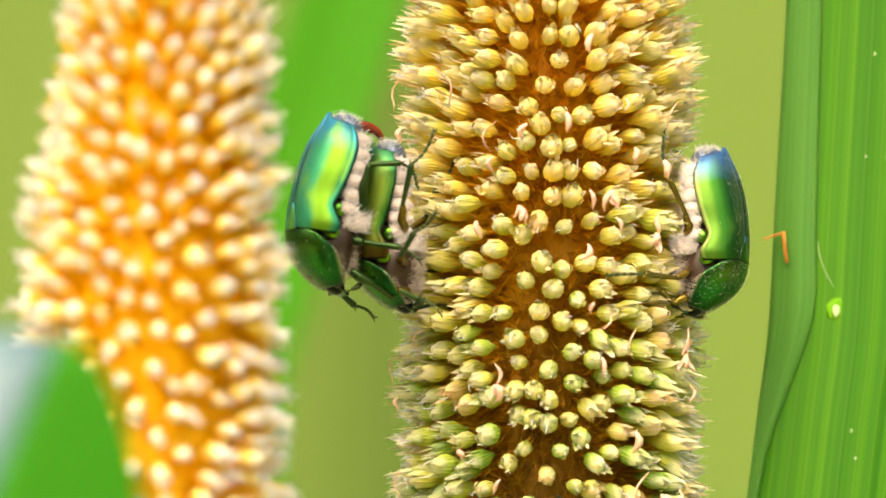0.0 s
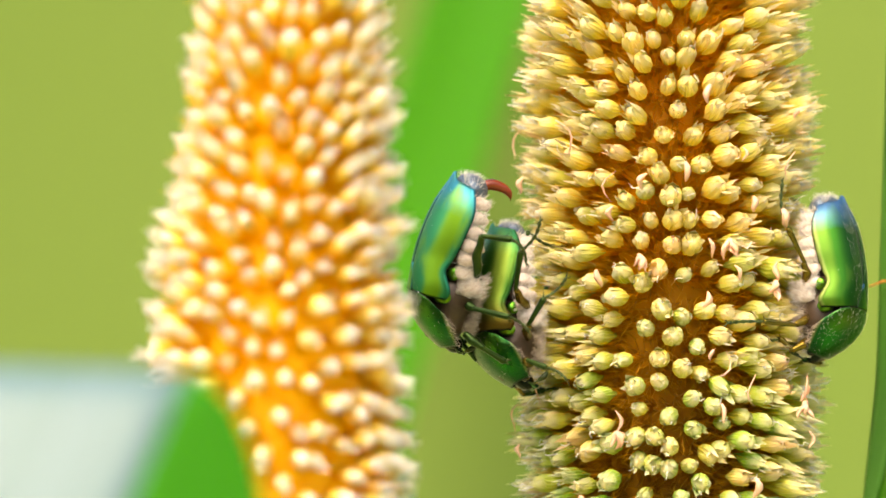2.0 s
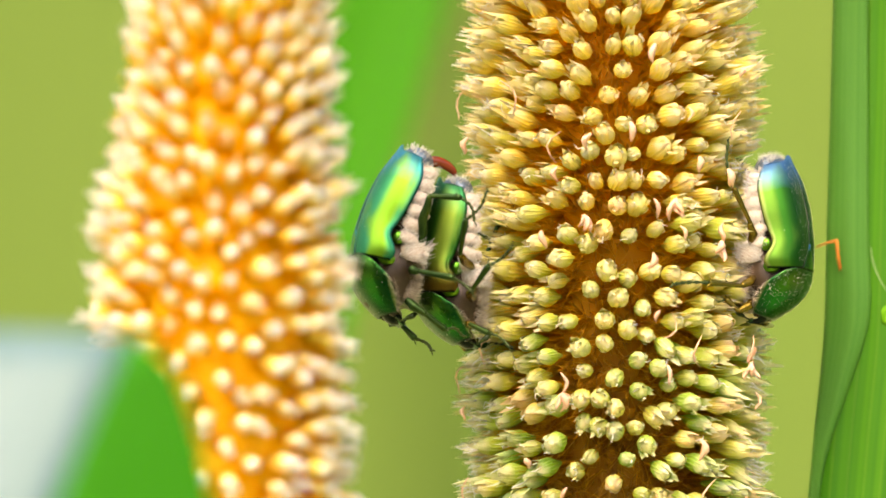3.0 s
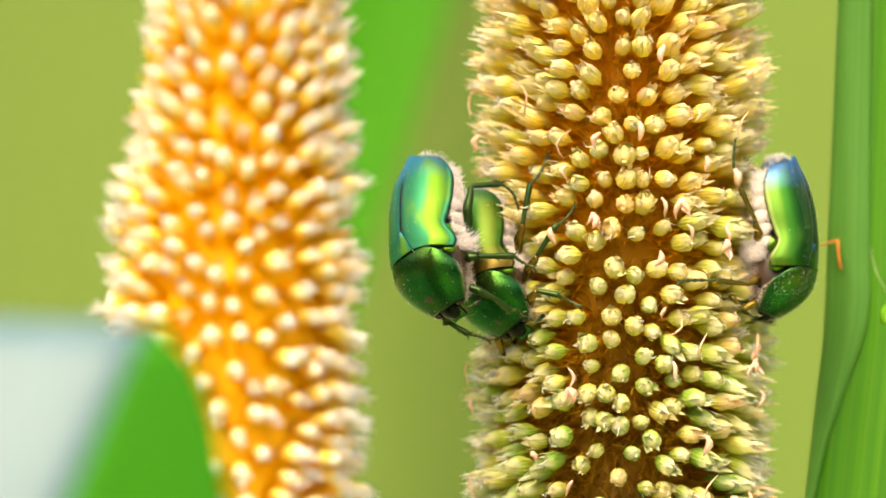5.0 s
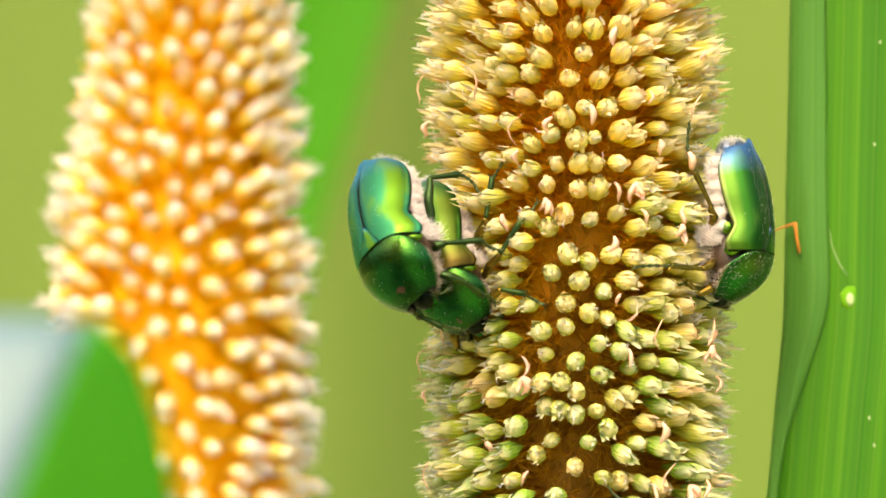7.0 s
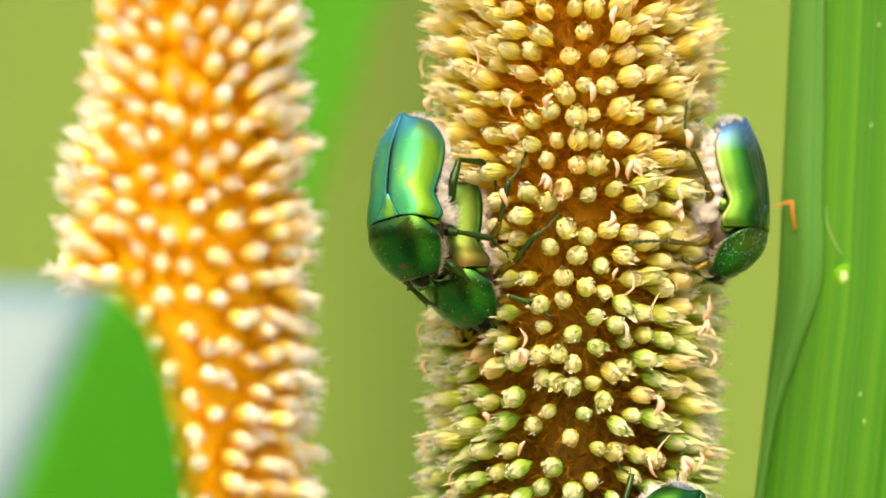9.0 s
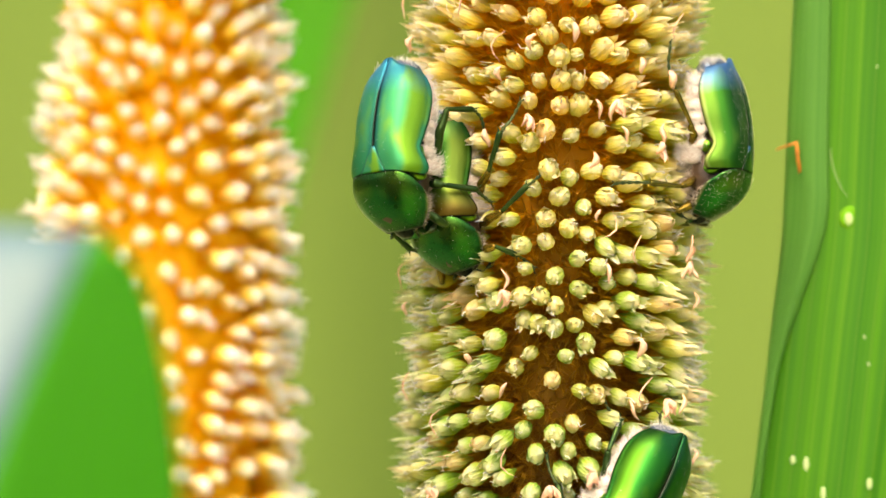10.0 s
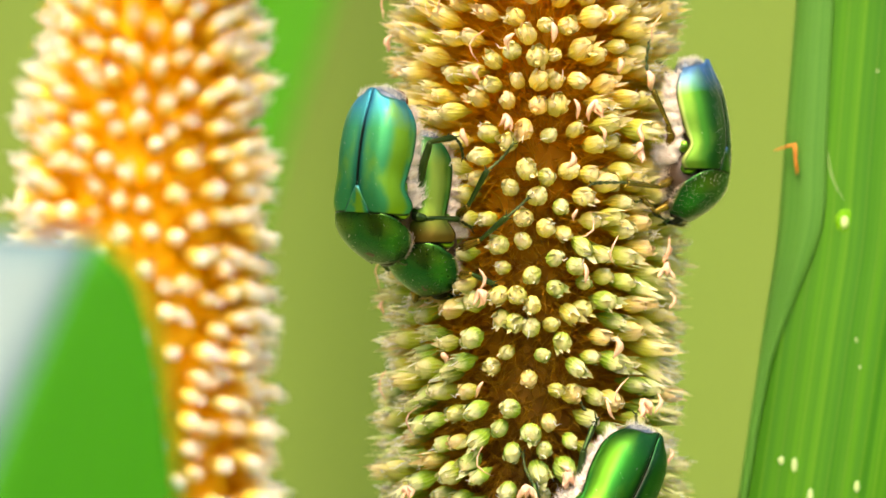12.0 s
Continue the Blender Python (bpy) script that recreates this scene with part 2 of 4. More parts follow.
MAT_FELT = plain_material("white_felt_hair", (0.74, 0.66, 0.62), (0.94, 0.90, 0.87), 900.0, 0.6)
MAT_PAD = plain_material("pinkish_white_pad", (0.50, 0.38, 0.33), (0.88, 0.77, 0.71), 1600.0, 0.7, 0.9, 0.0003)
MAT_TAIL = plain_material("blue_grey_tail_plate", (0.045, 0.08, 0.14), (0.15, 0.19, 0.26), 1800.0, 0.4, 0.8, 0.0002, 0.5)
MAT_EYE = plain_material("black_eye", (0.006, 0.004, 0.003), (0.02, 0.012, 0.01), 2000.0, 0.12, 0.1, 0.0001)
MAT_HOOK = plain_material("red_brown_hook", (0.09, 0.012, 0.004), (0.26, 0.04, 0.012), 400.0, 0.2, 0.2, 0.0001)
MAT_LEAF = leaf_material("bright_leaf", (0.018, 0.185, 0.001), (0.105, 0.36, 0.003), (0.34, 0.54, 0.04), 0.55, 0.45)
MAT_LEAF_EDGE = leaf_material("bluish_leaf_underside", (0.045, 0.20, 0.016), (0.095, 0.28, 0.034), (0.20, 0.40, 0.08), 0.5, 0.25)
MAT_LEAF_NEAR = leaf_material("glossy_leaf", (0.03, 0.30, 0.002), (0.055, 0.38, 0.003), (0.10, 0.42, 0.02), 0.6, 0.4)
# Same leaf as above, with bluish-white sky glare painted into the base colour.
MAT_LEAF_GLARE = leaf_material("sky_glare_leaf", (0.082, 0.165, 0.175), (0.125, 0.205, 0.245), (0.14, 0.22, 0.25), 0.4, 0.1)
MAT_LEAF_FAR = leaf_material("far_leaf", (0.055, 0.34, 0.002), (0.09, 0.42, 0.004), (0.14, 0.45, 0.02), 0.5, 0.55)
MAT_STEM = plain_material("pale_green_stem", (0.16, 0.30, 0.04), (0.32, 0.44, 0.10), 120.0, 0.5)
MAT_RUST = plain_material("rust_spot", (0.40, 0.10, 0.01), (0.72, 0.26, 0.03), 900.0, 0.7)
MAT_SCAR = plain_material("pale_leaf_scar", (0.30, 0.47, 0.14), (0.55, 0.65, 0.36), 1500.0, 0.6)
MAT_HALO = plain_material("yellowed_leaf", (0.08, 0.30, 0.006), (0.17, 0.40, 0.02), 900.0, 0.6, 0.3, 0.0002, 0.0, 0.1)
MAT_GROUND = plain_material("field_ground", (0.17, 0.20, 0.07), (0.31, 0.32, 0.13), 1.5, 0.9, 0.5, 0.02)
MAT_FIELD = plain_material("distant_crop", (0.120, 0.187, 0.041), (0.133, 0.197, 0.047), 0.7, 1.0, 0.0, 0.01, 0.0, 0.0)


# ---- building helpers ----
MM = 0.001


def finish(name, mesh, mat, parent=None, label="", smooth=True):
    if mat is not None:
        mesh.materials.append(mat)
    if smooth:
        mesh.polygons.foreach_set("use_smooth", [True] * len(mesh.polygons))
    ob = new(name, mesh)
    if parent is not None:
        ob.parent = parent
    if label:
        ob["label"] = label
    return ob


def part(name, bm, mat, parent=None, label="", smooth=True):
    """Links a bmesh as one mesh object under a thing or a part."""
    mesh = bpy.data.meshes.new(name)
    bmesh.ops.recalc_face_normals(bm, faces=bm.faces)
    bm.to_mesh(mesh)
    bm.free()
    return finish(name, mesh, mat, parent, label, smooth)


def mesh_of(name, verts, faces, uvs=None):
    mesh = bpy.data.meshes.new(name)
    mesh.from_pydata([tuple(v) for v in verts], [], faces)
    if uvs is not None:
        layer = mesh.uv_layers.new(name="UVMap")
        loops = np.empty(len(mesh.loops), dtype=np.int32)
        mesh.loops.foreach_get("vertex_index", loops)
        layer.data.foreach_set("uv", np.asarray(uvs, dtype=np.float32)[loops].ravel())
    mesh.update()
    return mesh


def unit(v):
    v = np.asarray(v, dtype=float)
    return v / (np.linalg.norm(v) + 1e-12)


def sides_of(direction):
    d = unit(direction)
    a = unit(np.cross(d, (0.31, 0.17, 0.93) if abs(d[2]) < 0.9 else (1, 0, 0)))
    return a, np.cross(d, a)


def tubes(lines, sides=3):
    """Vertices and faces of many tapered tubes; a line is (points, radii)."""
    groups = {}
    for points, radii in lines:
        groups.setdefault(len(points), []).append((points, radii))
    verts, faces, base = [], [], 0
    wheel = np.arange(sides) * 2 * math.pi / sides
    for k, group in groups.items():
        p = np.array([[tuple(q) for q in g[0]] for g in group], dtype=float)
        r = np.array([tuple(g[1]) for g in group], dtype=float)
        d = p[:, -1] - p[:, 0]
        d /= np.linalg.norm(d, axis=1, keepdims=True) + 1e-12
        ref = np.where(np.abs(d[:, 2:3]) < 0.9, np.array((0.31, 0.17, 0.93)), np.array((1.0, 0.0, 0.0)))
        a = np.cross(d, ref)
        a /= np.linalg.norm(a, axis=1, keepdims=True) + 1e-12
        b = np.cross(d, a)
        ring = np.cos(wheel)[None, :, None] * a[:, None] + np.sin(wheel)[None, :, None] * b[:, None]
        v = p[:, :, None, :] + r[:, :, None, None] * ring[:, None]
        n = len(group)
        start = base + np.arange(n)[:, None, None] * k * sides
        i = np.arange(k - 1)[None, :, None] * sides
        s0 = np.arange(sides)[None, None, :]
        s1 = (s0 + 1) % sides
        quads = np.stack(np.broadcast_arrays(start + i + s0, start + i + s1, start + i + sides + s1, start + i + sides + s0), axis=-1)
        faces += quads.reshape(-1, 4).tolist()
        faces += (start[:, 0] + np.arange(sides)[None, ::-1]).tolist()
        faces += (start[:, 0] + (k - 1) * sides + np.arange(sides)[None]).tolist()
        verts += v.reshape(-1, 3).tolist()
        base += n * k * sides
    return verts, faces


def tube_part(name, lines, mat, parent=None, label="", sides=3, kind=""):
    ob = finish(name, mesh_of(name, *tubes(lines, sides)), mat, parent, label)
    return tagged(ob, kind=kind) if kind else ob


def grid(fn, nu, nv):
    """A sheet of quads from fn(u, v) with u, v in 0..1 and UVs (u, v)."""
    verts, faces, uvs = [], [], []
    for j in range(nv + 1):
        for i in range(nu + 1):
            u, v = i / nu, j / nv
            verts.append(fn(u, v))
            uvs.append((u, v))
    for j in range(nv):
        for i in range(nu):
            a = j * (nu + 1) + i
            faces.append((a, a + 1, a + nu + 2, a + nu + 1))
    return verts, faces, uvs


def sheet_part(name, fn, nu, nv, mat, parent=None, label="", thick=0.0, offset=-1.0):
    ob = finish(name, mesh_of(name, *grid(fn, nu, nv)), mat, parent, label)
    if thick:
        mod = ob.modifiers.new("thickness", "SOLIDIFY")
        mod.thickness, mod.offset = thick, offset
    return ob


def blob(centre, radii, turn=None, rings=8, segments=12, rough=0.0, rng=None):
    bm = bmesh.new()
    bmesh.ops.create_uvsphere(bm, u_segments=segments, v_segments=rings, radius=1.0)
    for v in bm.verts:
        k = 1 + (rng.uniform(-rough, rough) if rng else 0)
        v.co = Vector((v.co.x * radii[0] * k, v.co.y * radii[1] * k, v.co.z * radii[2] * k))
    if turn is not None:
        bm.transform(turn)
    bm.transform(Matrix.Translation(centre))
    return bm


def curve_at(table, x):
    xs, ys = zip(*table)
    x = min(max(x, xs[0]), xs[-1])
    n = len(xs)
    i = next(j for j in range(n - 1) if x <= xs[j + 1])

    def slope(j):
        a, b = max(j - 1, 0), min(j + 1, n - 1)
        return (ys[b] - ys[a]) / (xs[b] - xs[a])
    h = xs[i + 1] - xs[i]
    k = (x - xs[i]) / h
    return ((2 * k ** 3 - 3 * k * k + 1) * ys[i] + (k ** 3 - 2 * k * k + k) * h * slope(i)
            + (3 * k * k - 2 * k ** 3) * ys[i + 1] + (k ** 3 - k * k) * h * slope(i + 1))


# ---- ground and distance ----
def build_setting():
    bm = bmesh.new()
    bmesh.ops.create_grid(bm, x_segments=40, y_segments=40, size=400.0)
    for v in bm.verts:
        v.co.z = -1.15 + (0.15 * noise.noise(v.co * 0.05) if abs(v.co.x) > 25 or abs(v.co.y) > 25 else 0.0)
    tagged(part("ground", bm, MAT_GROUND), "bare green-brown field soil under the crop", "ground", kind="structure")

    def fn(u, v):
        a = u * 2 * math.pi
        return (7.0 * math.sin(a), 7.0 * math.cos(a), -1.15 + (2.7 + 0.3 * math.sin(5 * a) + 0.2 * math.sin(13 * a)) * v)
    tagged(sheet_part("backdrop", fn, 96, 12, MAT_FIELD, thick=0.2), "hazy olive-green crop standing round the field", "backdrop", kind="structure")


build_setting()


# ---- millet spikes ----
def husk_mesh(name, rng, open_tip):
    """A spikelet along +z, 6 mm long: slim foot, full body, papery tip with pointed glumes."""
    length, girth = rng.uniform(5.2, 6.3), rng.uniform(1.12, 1.40)
    prof = [(0.0, 0.24), (0.16, 0.44), (0.34, 0.82), (0.50, 1.0), (0.64, 0.97), (0.76, 0.82), (0.85, 0.62)]
    seg = 10
    verts, uvs, faces = [], [], []
    bend = rng.uniform(-0.35, 0.35)
    for k, (h, r) in enumerate(prof):
        for s in range(seg):
            w = 2 * math.pi * s / seg
            rr = girth * r * (1 + 0.07 * math.cos(2 * w + 1) + 0.03 * rng.uniform(-1, 1))
            verts.append(((rr * math.cos(w) + bend * h * h) * MM, rr * math.sin(w) * MM, length * h * MM))
            uvs.append((s / seg, h))
    for k in range(len(prof) - 1):
        for s in range(seg):
            t = (s + 1) % seg
            faces.append((k * seg + s, k * seg + t, (k + 1) * seg + t, (k + 1) * seg + s))
    last = (len(prof) - 1) * seg
    tip = len(verts)
    verts.append((bend * 0.8 * MM, 0, length * 0.93 * MM))
    uvs.append((0.5, 1.0))
    faces += [(last + s, last + (s + 1) % seg, tip) for s in range(seg)]
    shift = rng.randrange(seg)
    for i in range(3):
        ring = [4 * seg + (shift + 3 * i + k) % seg for k in range(3)]
        w = 2 * math.pi * (shift + 3 * i + 1) / seg
        spread = rng.uniform(0.5, 1.25) if open_tip else rng.uniform(0.45, 0.8)
        reach = rng.uniform(1.02, 1.40) if open_tip else rng.uniform(0.88, 1.06)
        base = len(verts)
        for k in (-1, 0, 1):
            wk = w + k * 0.42
            rr = girth * (0.93 + 0.1 * (spread - 0.5)) + (0.06 if k == 0 else 0.0)
            verts.append(((rr * math.cos(wk) + bend * 0.7) * MM, rr * math.sin(wk) * MM, length * (0.84 - 0.03 * abs(k)) * MM))
            uvs.append((0.5 + 0.2 * k, 0.84))
        verts.append(((girth * spread * math.cos(w) + bend) * MM, girth * spread * math.sin(w) * MM, length * reach * MM))
        uvs.append((0.5, 1.0))
        faces += [(ring[0], ring[1], base + 1, base), (ring[1], ring[2], base + 2, base + 1), (base, base + 1, base + 3), (base + 1, base + 2, base + 3)]
    for i in range(5):
        a, b = last + 2 * i, last + 2 * i + 1
        w = 2 * math.pi * (2 * i + 0.5 + rng.uniform(-0.4, 0.4)) / seg
        spread = rng.uniform(0.5, 1.15) if open_tip else rng.uniform(0.05, 0.6)
        reach = rng.uniform(1.02, 1.36) if open_tip else rng.uniform(0.9, 1.04)
        c, s_ = math.cos(w), math.sin(w)
        r, half = girth * (0.31 + 0.5 * spread) + 0.05, girth * 0.22
        base = len(verts)
        for sgn in (-1, 1):
            verts.append(((r * c - sgn * half * s_ + bend * 0.85) * MM, (r * s_ + sgn * half * c) * MM, length * 0.96 * MM))
            uvs.append((0.5 + 0.2 * sgn, 0.97))
        verts.append(((girth * spread * c + bend) * MM, girth * spread * s_ * MM, length * reach * MM))
        uvs.append((0.5, 1.0))
        faces += [(a, b, base + 1, base), (base, base + 1, base + 2)]
    return verts, faces, uvs


def place(direction, up=(0, 0, 1), roll=0.0):
    z = unit(direction)
    x = unit(np.cross(up, z))
    y = np.cross(z, x)
    c, s = math.cos(roll), math.sin(roll)
    return np.column_stack((c * x + s * y, -s * x + c * y, z))


def floret(parent, r, a, z, kind, rng):
    """Dried flower parts caught on the spikelets: a curled strip, or a tuft of several."""
    out = np.array((math.sin(a), -math.cos(a), 0.0))
    side = np.array((math.cos(a), math.sin(a), 0.0))
    centre = out * r + np.array((0, 0, z))
    lines = []
    for i in range({"tuft": 5, "strip": 1, "curl": 1}[kind]):
        w = rng.uniform(-0.55, 0.55) if kind == "tuft" else rng.uniform(-0.5, 0.5)
        d = unit(side * math.sin(w) - np.array((0, 0, 1)) * math.cos(w) * (1 if rng.random() < 0.9 else -1) + out * rng.uniform(-0.1, 0.35))
        l = rng.uniform(0.0014, 0.0030) if kind != "curl" else 0.0042
        b = unit(np.cross(d, out))
        bowed = rng.uniform(-0.0007, 0.0007) if kind != "curl" else 0.0016
        pts = [centre + d * l * k + b * bowed * math.sin(3 * k) + out * 0.0004 * math.sin(5 * k + i) for k in (0.0, 0.25, 0.5, 0.75, 1.0)]
        wide = rng.uniform(0.00022, 0.00050) if kind != "curl" else 0.00012
        lines.append((pts, [wide * 0.5, wide, wide * 1.1, wide * 0.8, wide * 0.2]))
    tube_part("dried_floret", lines, MAT_FLORET, parent, "dried pinkish flower parts", 4)


def spike(name, label, base, lean, length, low, radius_of, husk, core_mat, bristle, tilt_of, near, spacing, seed, feathery, hairiness, scale=1.0, florets=(), gap=0.0, fuzz=16000):
    """A millet spike about its own axis: rachis, stem, spikelets, bristles between them and pale hairs at their tips."""
    rng = random.Random(seed)
    root = new(name)
    root.empty_display_size = 0.01
    root.matrix_world = Matrix.Translation(base) @ pose(0, 0, 0, 0, lean, 0)
    tagged(root, label, "millet spike", "millet spikes")
    core = [(0, 0, low + length * k / 40) for k in range(41)]
    radii = [max(0.0015, (radius_of(p[2]) - 0.0090 + gap) * (1 if k < 37 else 0.8)) for k, p in enumerate(core)]
    tube_part("rachis", [(core, radii)], core_mat, root, "orange-brown rachis", 24)
    stem = [(0.0012 * math.sin(k), 0.001 * math.cos(1.7 * k), low + 0.004 - (low + 0.004 + 1.16 + base[2]) * k / 14) for k in range(15)]
    tube_part("stem", [(stem, [0.0045] * 15)], MAT_STEM, root, "pale green stem", 12)

    variants = [husk_mesh("spikelet", rng, i < 5) for i in range(10)]
    meshes = []
    for v in variants:
        mesh = mesh_of("spikelet", *v)
        mesh.materials.append(husk)
        mesh.polygons.foreach_set("use_smooth", [True] * len(mesh.polygons))
        meshes.append(mesh)
    # even scatter: no two feet closer than a share of the spacing
    flat, count = np.zeros((6000, 2)), 0
    for _ in range(26000):
        a, z = rng.uniform(-math.pi, math.pi), rng.uniform(low + 0.004, low + length)
        near_by = np.abs(flat[:count, 1] - z) < spacing
        da = (flat[:count, 0][near_by] - a + math.pi) % (2 * math.pi) - math.pi
        gaps = (da * radius_of(z)) ** 2 + (flat[:count, 1][near_by] - z) ** 2
        if gaps.size == 0 or gaps.min() > (0.85 * spacing) ** 2:
            flat[count] = a, z
            count += 1
    flat = flat[:count]
    spots = [(float(a), float(z)) for a, z in flat]
    single, joined = [], []
    for a, z in spots:
        (single if near(a, z) and len(single) < 300 else joined).append((a, z))
    jv, jf, ju, bristles, hairs = [], [], [], [], []
    for group in (single, joined):
        for a, z in group:
            r = radius_of(z)
            out = np.array((math.sin(a), -math.cos(a), 0.0))
            d = unit(out + np.array((0, 0, 1)) * (tilt_of(z) + rng.uniform(-0.12, 0.12)) + 0.13 * np.array((rng.uniform(-1, 1), rng.uniform(-1, 1), rng.uniform(-1, 1))))
            size = scale * rng.uniform(0.84, 1.12)
            foot = np.array((0, 0, z)) + out * (r - 0.0062 + rng.uniform(-0.0012, 0.0006)) - 0.5 * np.array((0, 0, 1)) * 0.006 * d[2]
            m3 = place(d, roll=rng.uniform(0, 6.28)) * size
            k = rng.randrange(5) if rng.random() < feathery(a, z) else 5 + rng.randrange(5)
            if group is single:
                ob = new("spikelet", meshes[k])
                ob.parent = root
                m = Matrix(m3.tolist()).to_4x4()
                m.translation = foot
                ob.matrix_basis = m
            else:
                base_i = len(jv)
                v, f, u = variants[k]
                jv += list(np.asarray(v) @ m3.T + foot)
                jf += [tuple(base_i + q for q in face) for face in f]
                ju += u
            start = np.array((0, 0, z)) + out * (r - 0.0088 + gap) - np.array((0, 0, 0.004)) * d[2]
            stalk = [start, foot + d * 0.001]
            bristles.append((stalk, (0.0004, 0.0003)))
            for _ in range(18):
                w = np.array((rng.gauss(0, 1), rng.gauss(0, 1), rng.gauss(0, 1)))
                w -= d * float(w @ d)
                w = unit(w)
                flare = rng.uniform(0.0006, 0.0027)
                reach = rng.uniform(0.0030, 0.0070) * (0.75 if gap else 1.0)
                p0 = start + w * 0.0006
                p1 = start + d * reach * 0.55 + w * flare * 0.9
                p2 = start + d * reach + w * flare * rng.uniform(0.9, 1.5)
                bristles.append(((p0, p1, p2), (0.00007, 0.00006, 0.00002)))
            tip = foot + d * 0.0056 * size
            for _ in range(hairiness(z, rng) if math.cos(a) < 0.5 else 1):
                w = unit((rng.gauss(0, 1), rng.gauss(0, 1), rng.gauss(0, 1)))
                l = rng.uniform(0.0005, 0.0017)
                curl = [unit((rng.gauss(0, 1), rng.gauss(0, 1), rng.gauss(0, 1))) * rng.uniform(0.0002, 0.0008) for _ in range(3)]
                q0 = tip - d * 0.0013 + w * 0.0007
                q1 = q0 + d * (0.0008 + l * 0.35) + curl[0] * 0.5
                q2 = q0 + d * (0.0008 + l * 0.7) + curl[1]
                q3 = q2 + d * l * 0.25 + curl[2]
                hairs.append(((q0, q1, q2, q3), (0.00011, 0.00011, 0.00009, 0.00003)))
    strewn = random.Random(seed + 60)
    scattered = [(strewn.choice((-1, 1)) * strewn.uniform(0.15, 1.5), strewn.uniform(-0.056, 0.036) - 0.012 * strewn.random(), strewn.choice(("strip", "strip", "strip", "curl"))) for _ in range(34 if florets else 0)]
    for a, z, kind in (*florets, *scattered):
        floret(root, radius_of(z) + 0.0006, a, z, kind, rng)
    for _ in range(fuzz):
        a, z = rng.uniform(-math.pi, math.pi), rng.uniform(low + 0.01, low + length - 0.01)
        out = np.array((math.sin(a), -math.cos(a), 0.0))
        p0 = out * (radius_of(z) - 0.0092 + gap) + np.array((0, 0, z))
        d = unit(out + 0.55 * np.array((rng.gauss(0, 1), rng.gauss(0, 1), rng.gauss(0, 1) + 2 * tilt_of(z))))
        l = rng.uniform(0.0022, 0.0062) * (0.7 if gap else 1.0)
        e = unit((rng.gauss(0, 1), rng.gauss(0, 1), rng.gauss(0, 1)))
        bristles.append(((p0, p0 + d * l * 0.5, p0 + d * l + e * l * 0.18), (0.00008, 0.00007, 0.00003)))
    tagged(finish("spikelet_cover", mesh_of("spikelet_cover", jv, jf, ju), husk, root, "spikelets round the back and ends of the spike"), kind="stuff")
    tube_part("bristle_cover", bristles, bristle, root, "fine straw bristles between the spikelets", 3, "stuff")
    tube_part("hair_cover", hairs, MAT_AWN, root, "pale hairs at the spikelet tips", 3, "stuff")
    return root


def main_radius(z):
    return (0.0200 - 0.020 * (z - 0.0)) if z < 0.07 else 0.0186 * max(0.3, 1 - ((z - 0.07) / 0.05) ** 2 * 0.7)


def left_radius(z):
    return min(0.0200, max(0.0060, 0.0165 - 0.075 * z))


FLORETS = [(-0.22, 0.0045, "tuft"), (0.37, 0.0065, "tuft"), (0.40, 0.0030, "strip"), (-0.36, -0.0185, "tuft"), (0.98, -0.0150, "tuft"), (1.05, -0.0190, "strip"),
           (0.08, 0.0165, "strip"), (-0.17, 0.0150, "strip"), (0.72, 0.0010, "tuft"), (0.22, -0.0005, "strip"), (0.24, -0.0118, "curl"), (0.30, -0.0150, "strip"),
           (-0.62, -0.0270, "strip"), (0.95, 0.0180, "curl"), (-0.05, -0.0440, "tuft"), (0.2, -0.0420, "tuft"), (-0.9, -0.0450, "tuft"), (0.75, -0.0330, "tuft"),
           (0.62, -0.0300, "curl"), (-1.2, -0.0300, "curl"), (1.25, -0.0480, "tuft"), (-1.3, 0.0150, "strip"), (0.55, 0.0120, "strip")]
spike("millet_spike", "sharp green-yellow millet spike with orange bristles and pale tips", (0.0168, 0.0, 0.0), -0.45, 0.215, -0.105, main_radius,
      MAT_HUSK, MAT_CORE, MAT_BRISTLE, lambda z: min(0.38, max(-0.12, 8.0 * (z + 0.004))),
      lambda a, z: -0.057 < z < 0.042 and math.cos(a) > 0.2, 0.0034, 5, lambda a, z: 0.40 + 0.5 * (1 - max(0.0, math.cos(a))) + max(0.0, min(0.5, 12 * z)), lambda z, r: 6 if z > -0.005 else 8,
      florets=FLORETS)
spike("millet_spike", "orange millet spike with cream tips, strong light put into its colours, tapering upwards", (-0.0318, -0.060, 0.0), 2.3, 0.20, -0.09, left_radius,
      MAT_HUSK_OVERLIT, MAT_CORE_OVERLIT, MAT_BRISTLE_OVERLIT, lambda z: min(1.3, max(-0.1, 22.0 * (z + 0.012))),
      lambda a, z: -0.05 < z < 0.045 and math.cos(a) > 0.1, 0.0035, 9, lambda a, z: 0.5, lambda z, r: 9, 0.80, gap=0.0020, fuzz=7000)


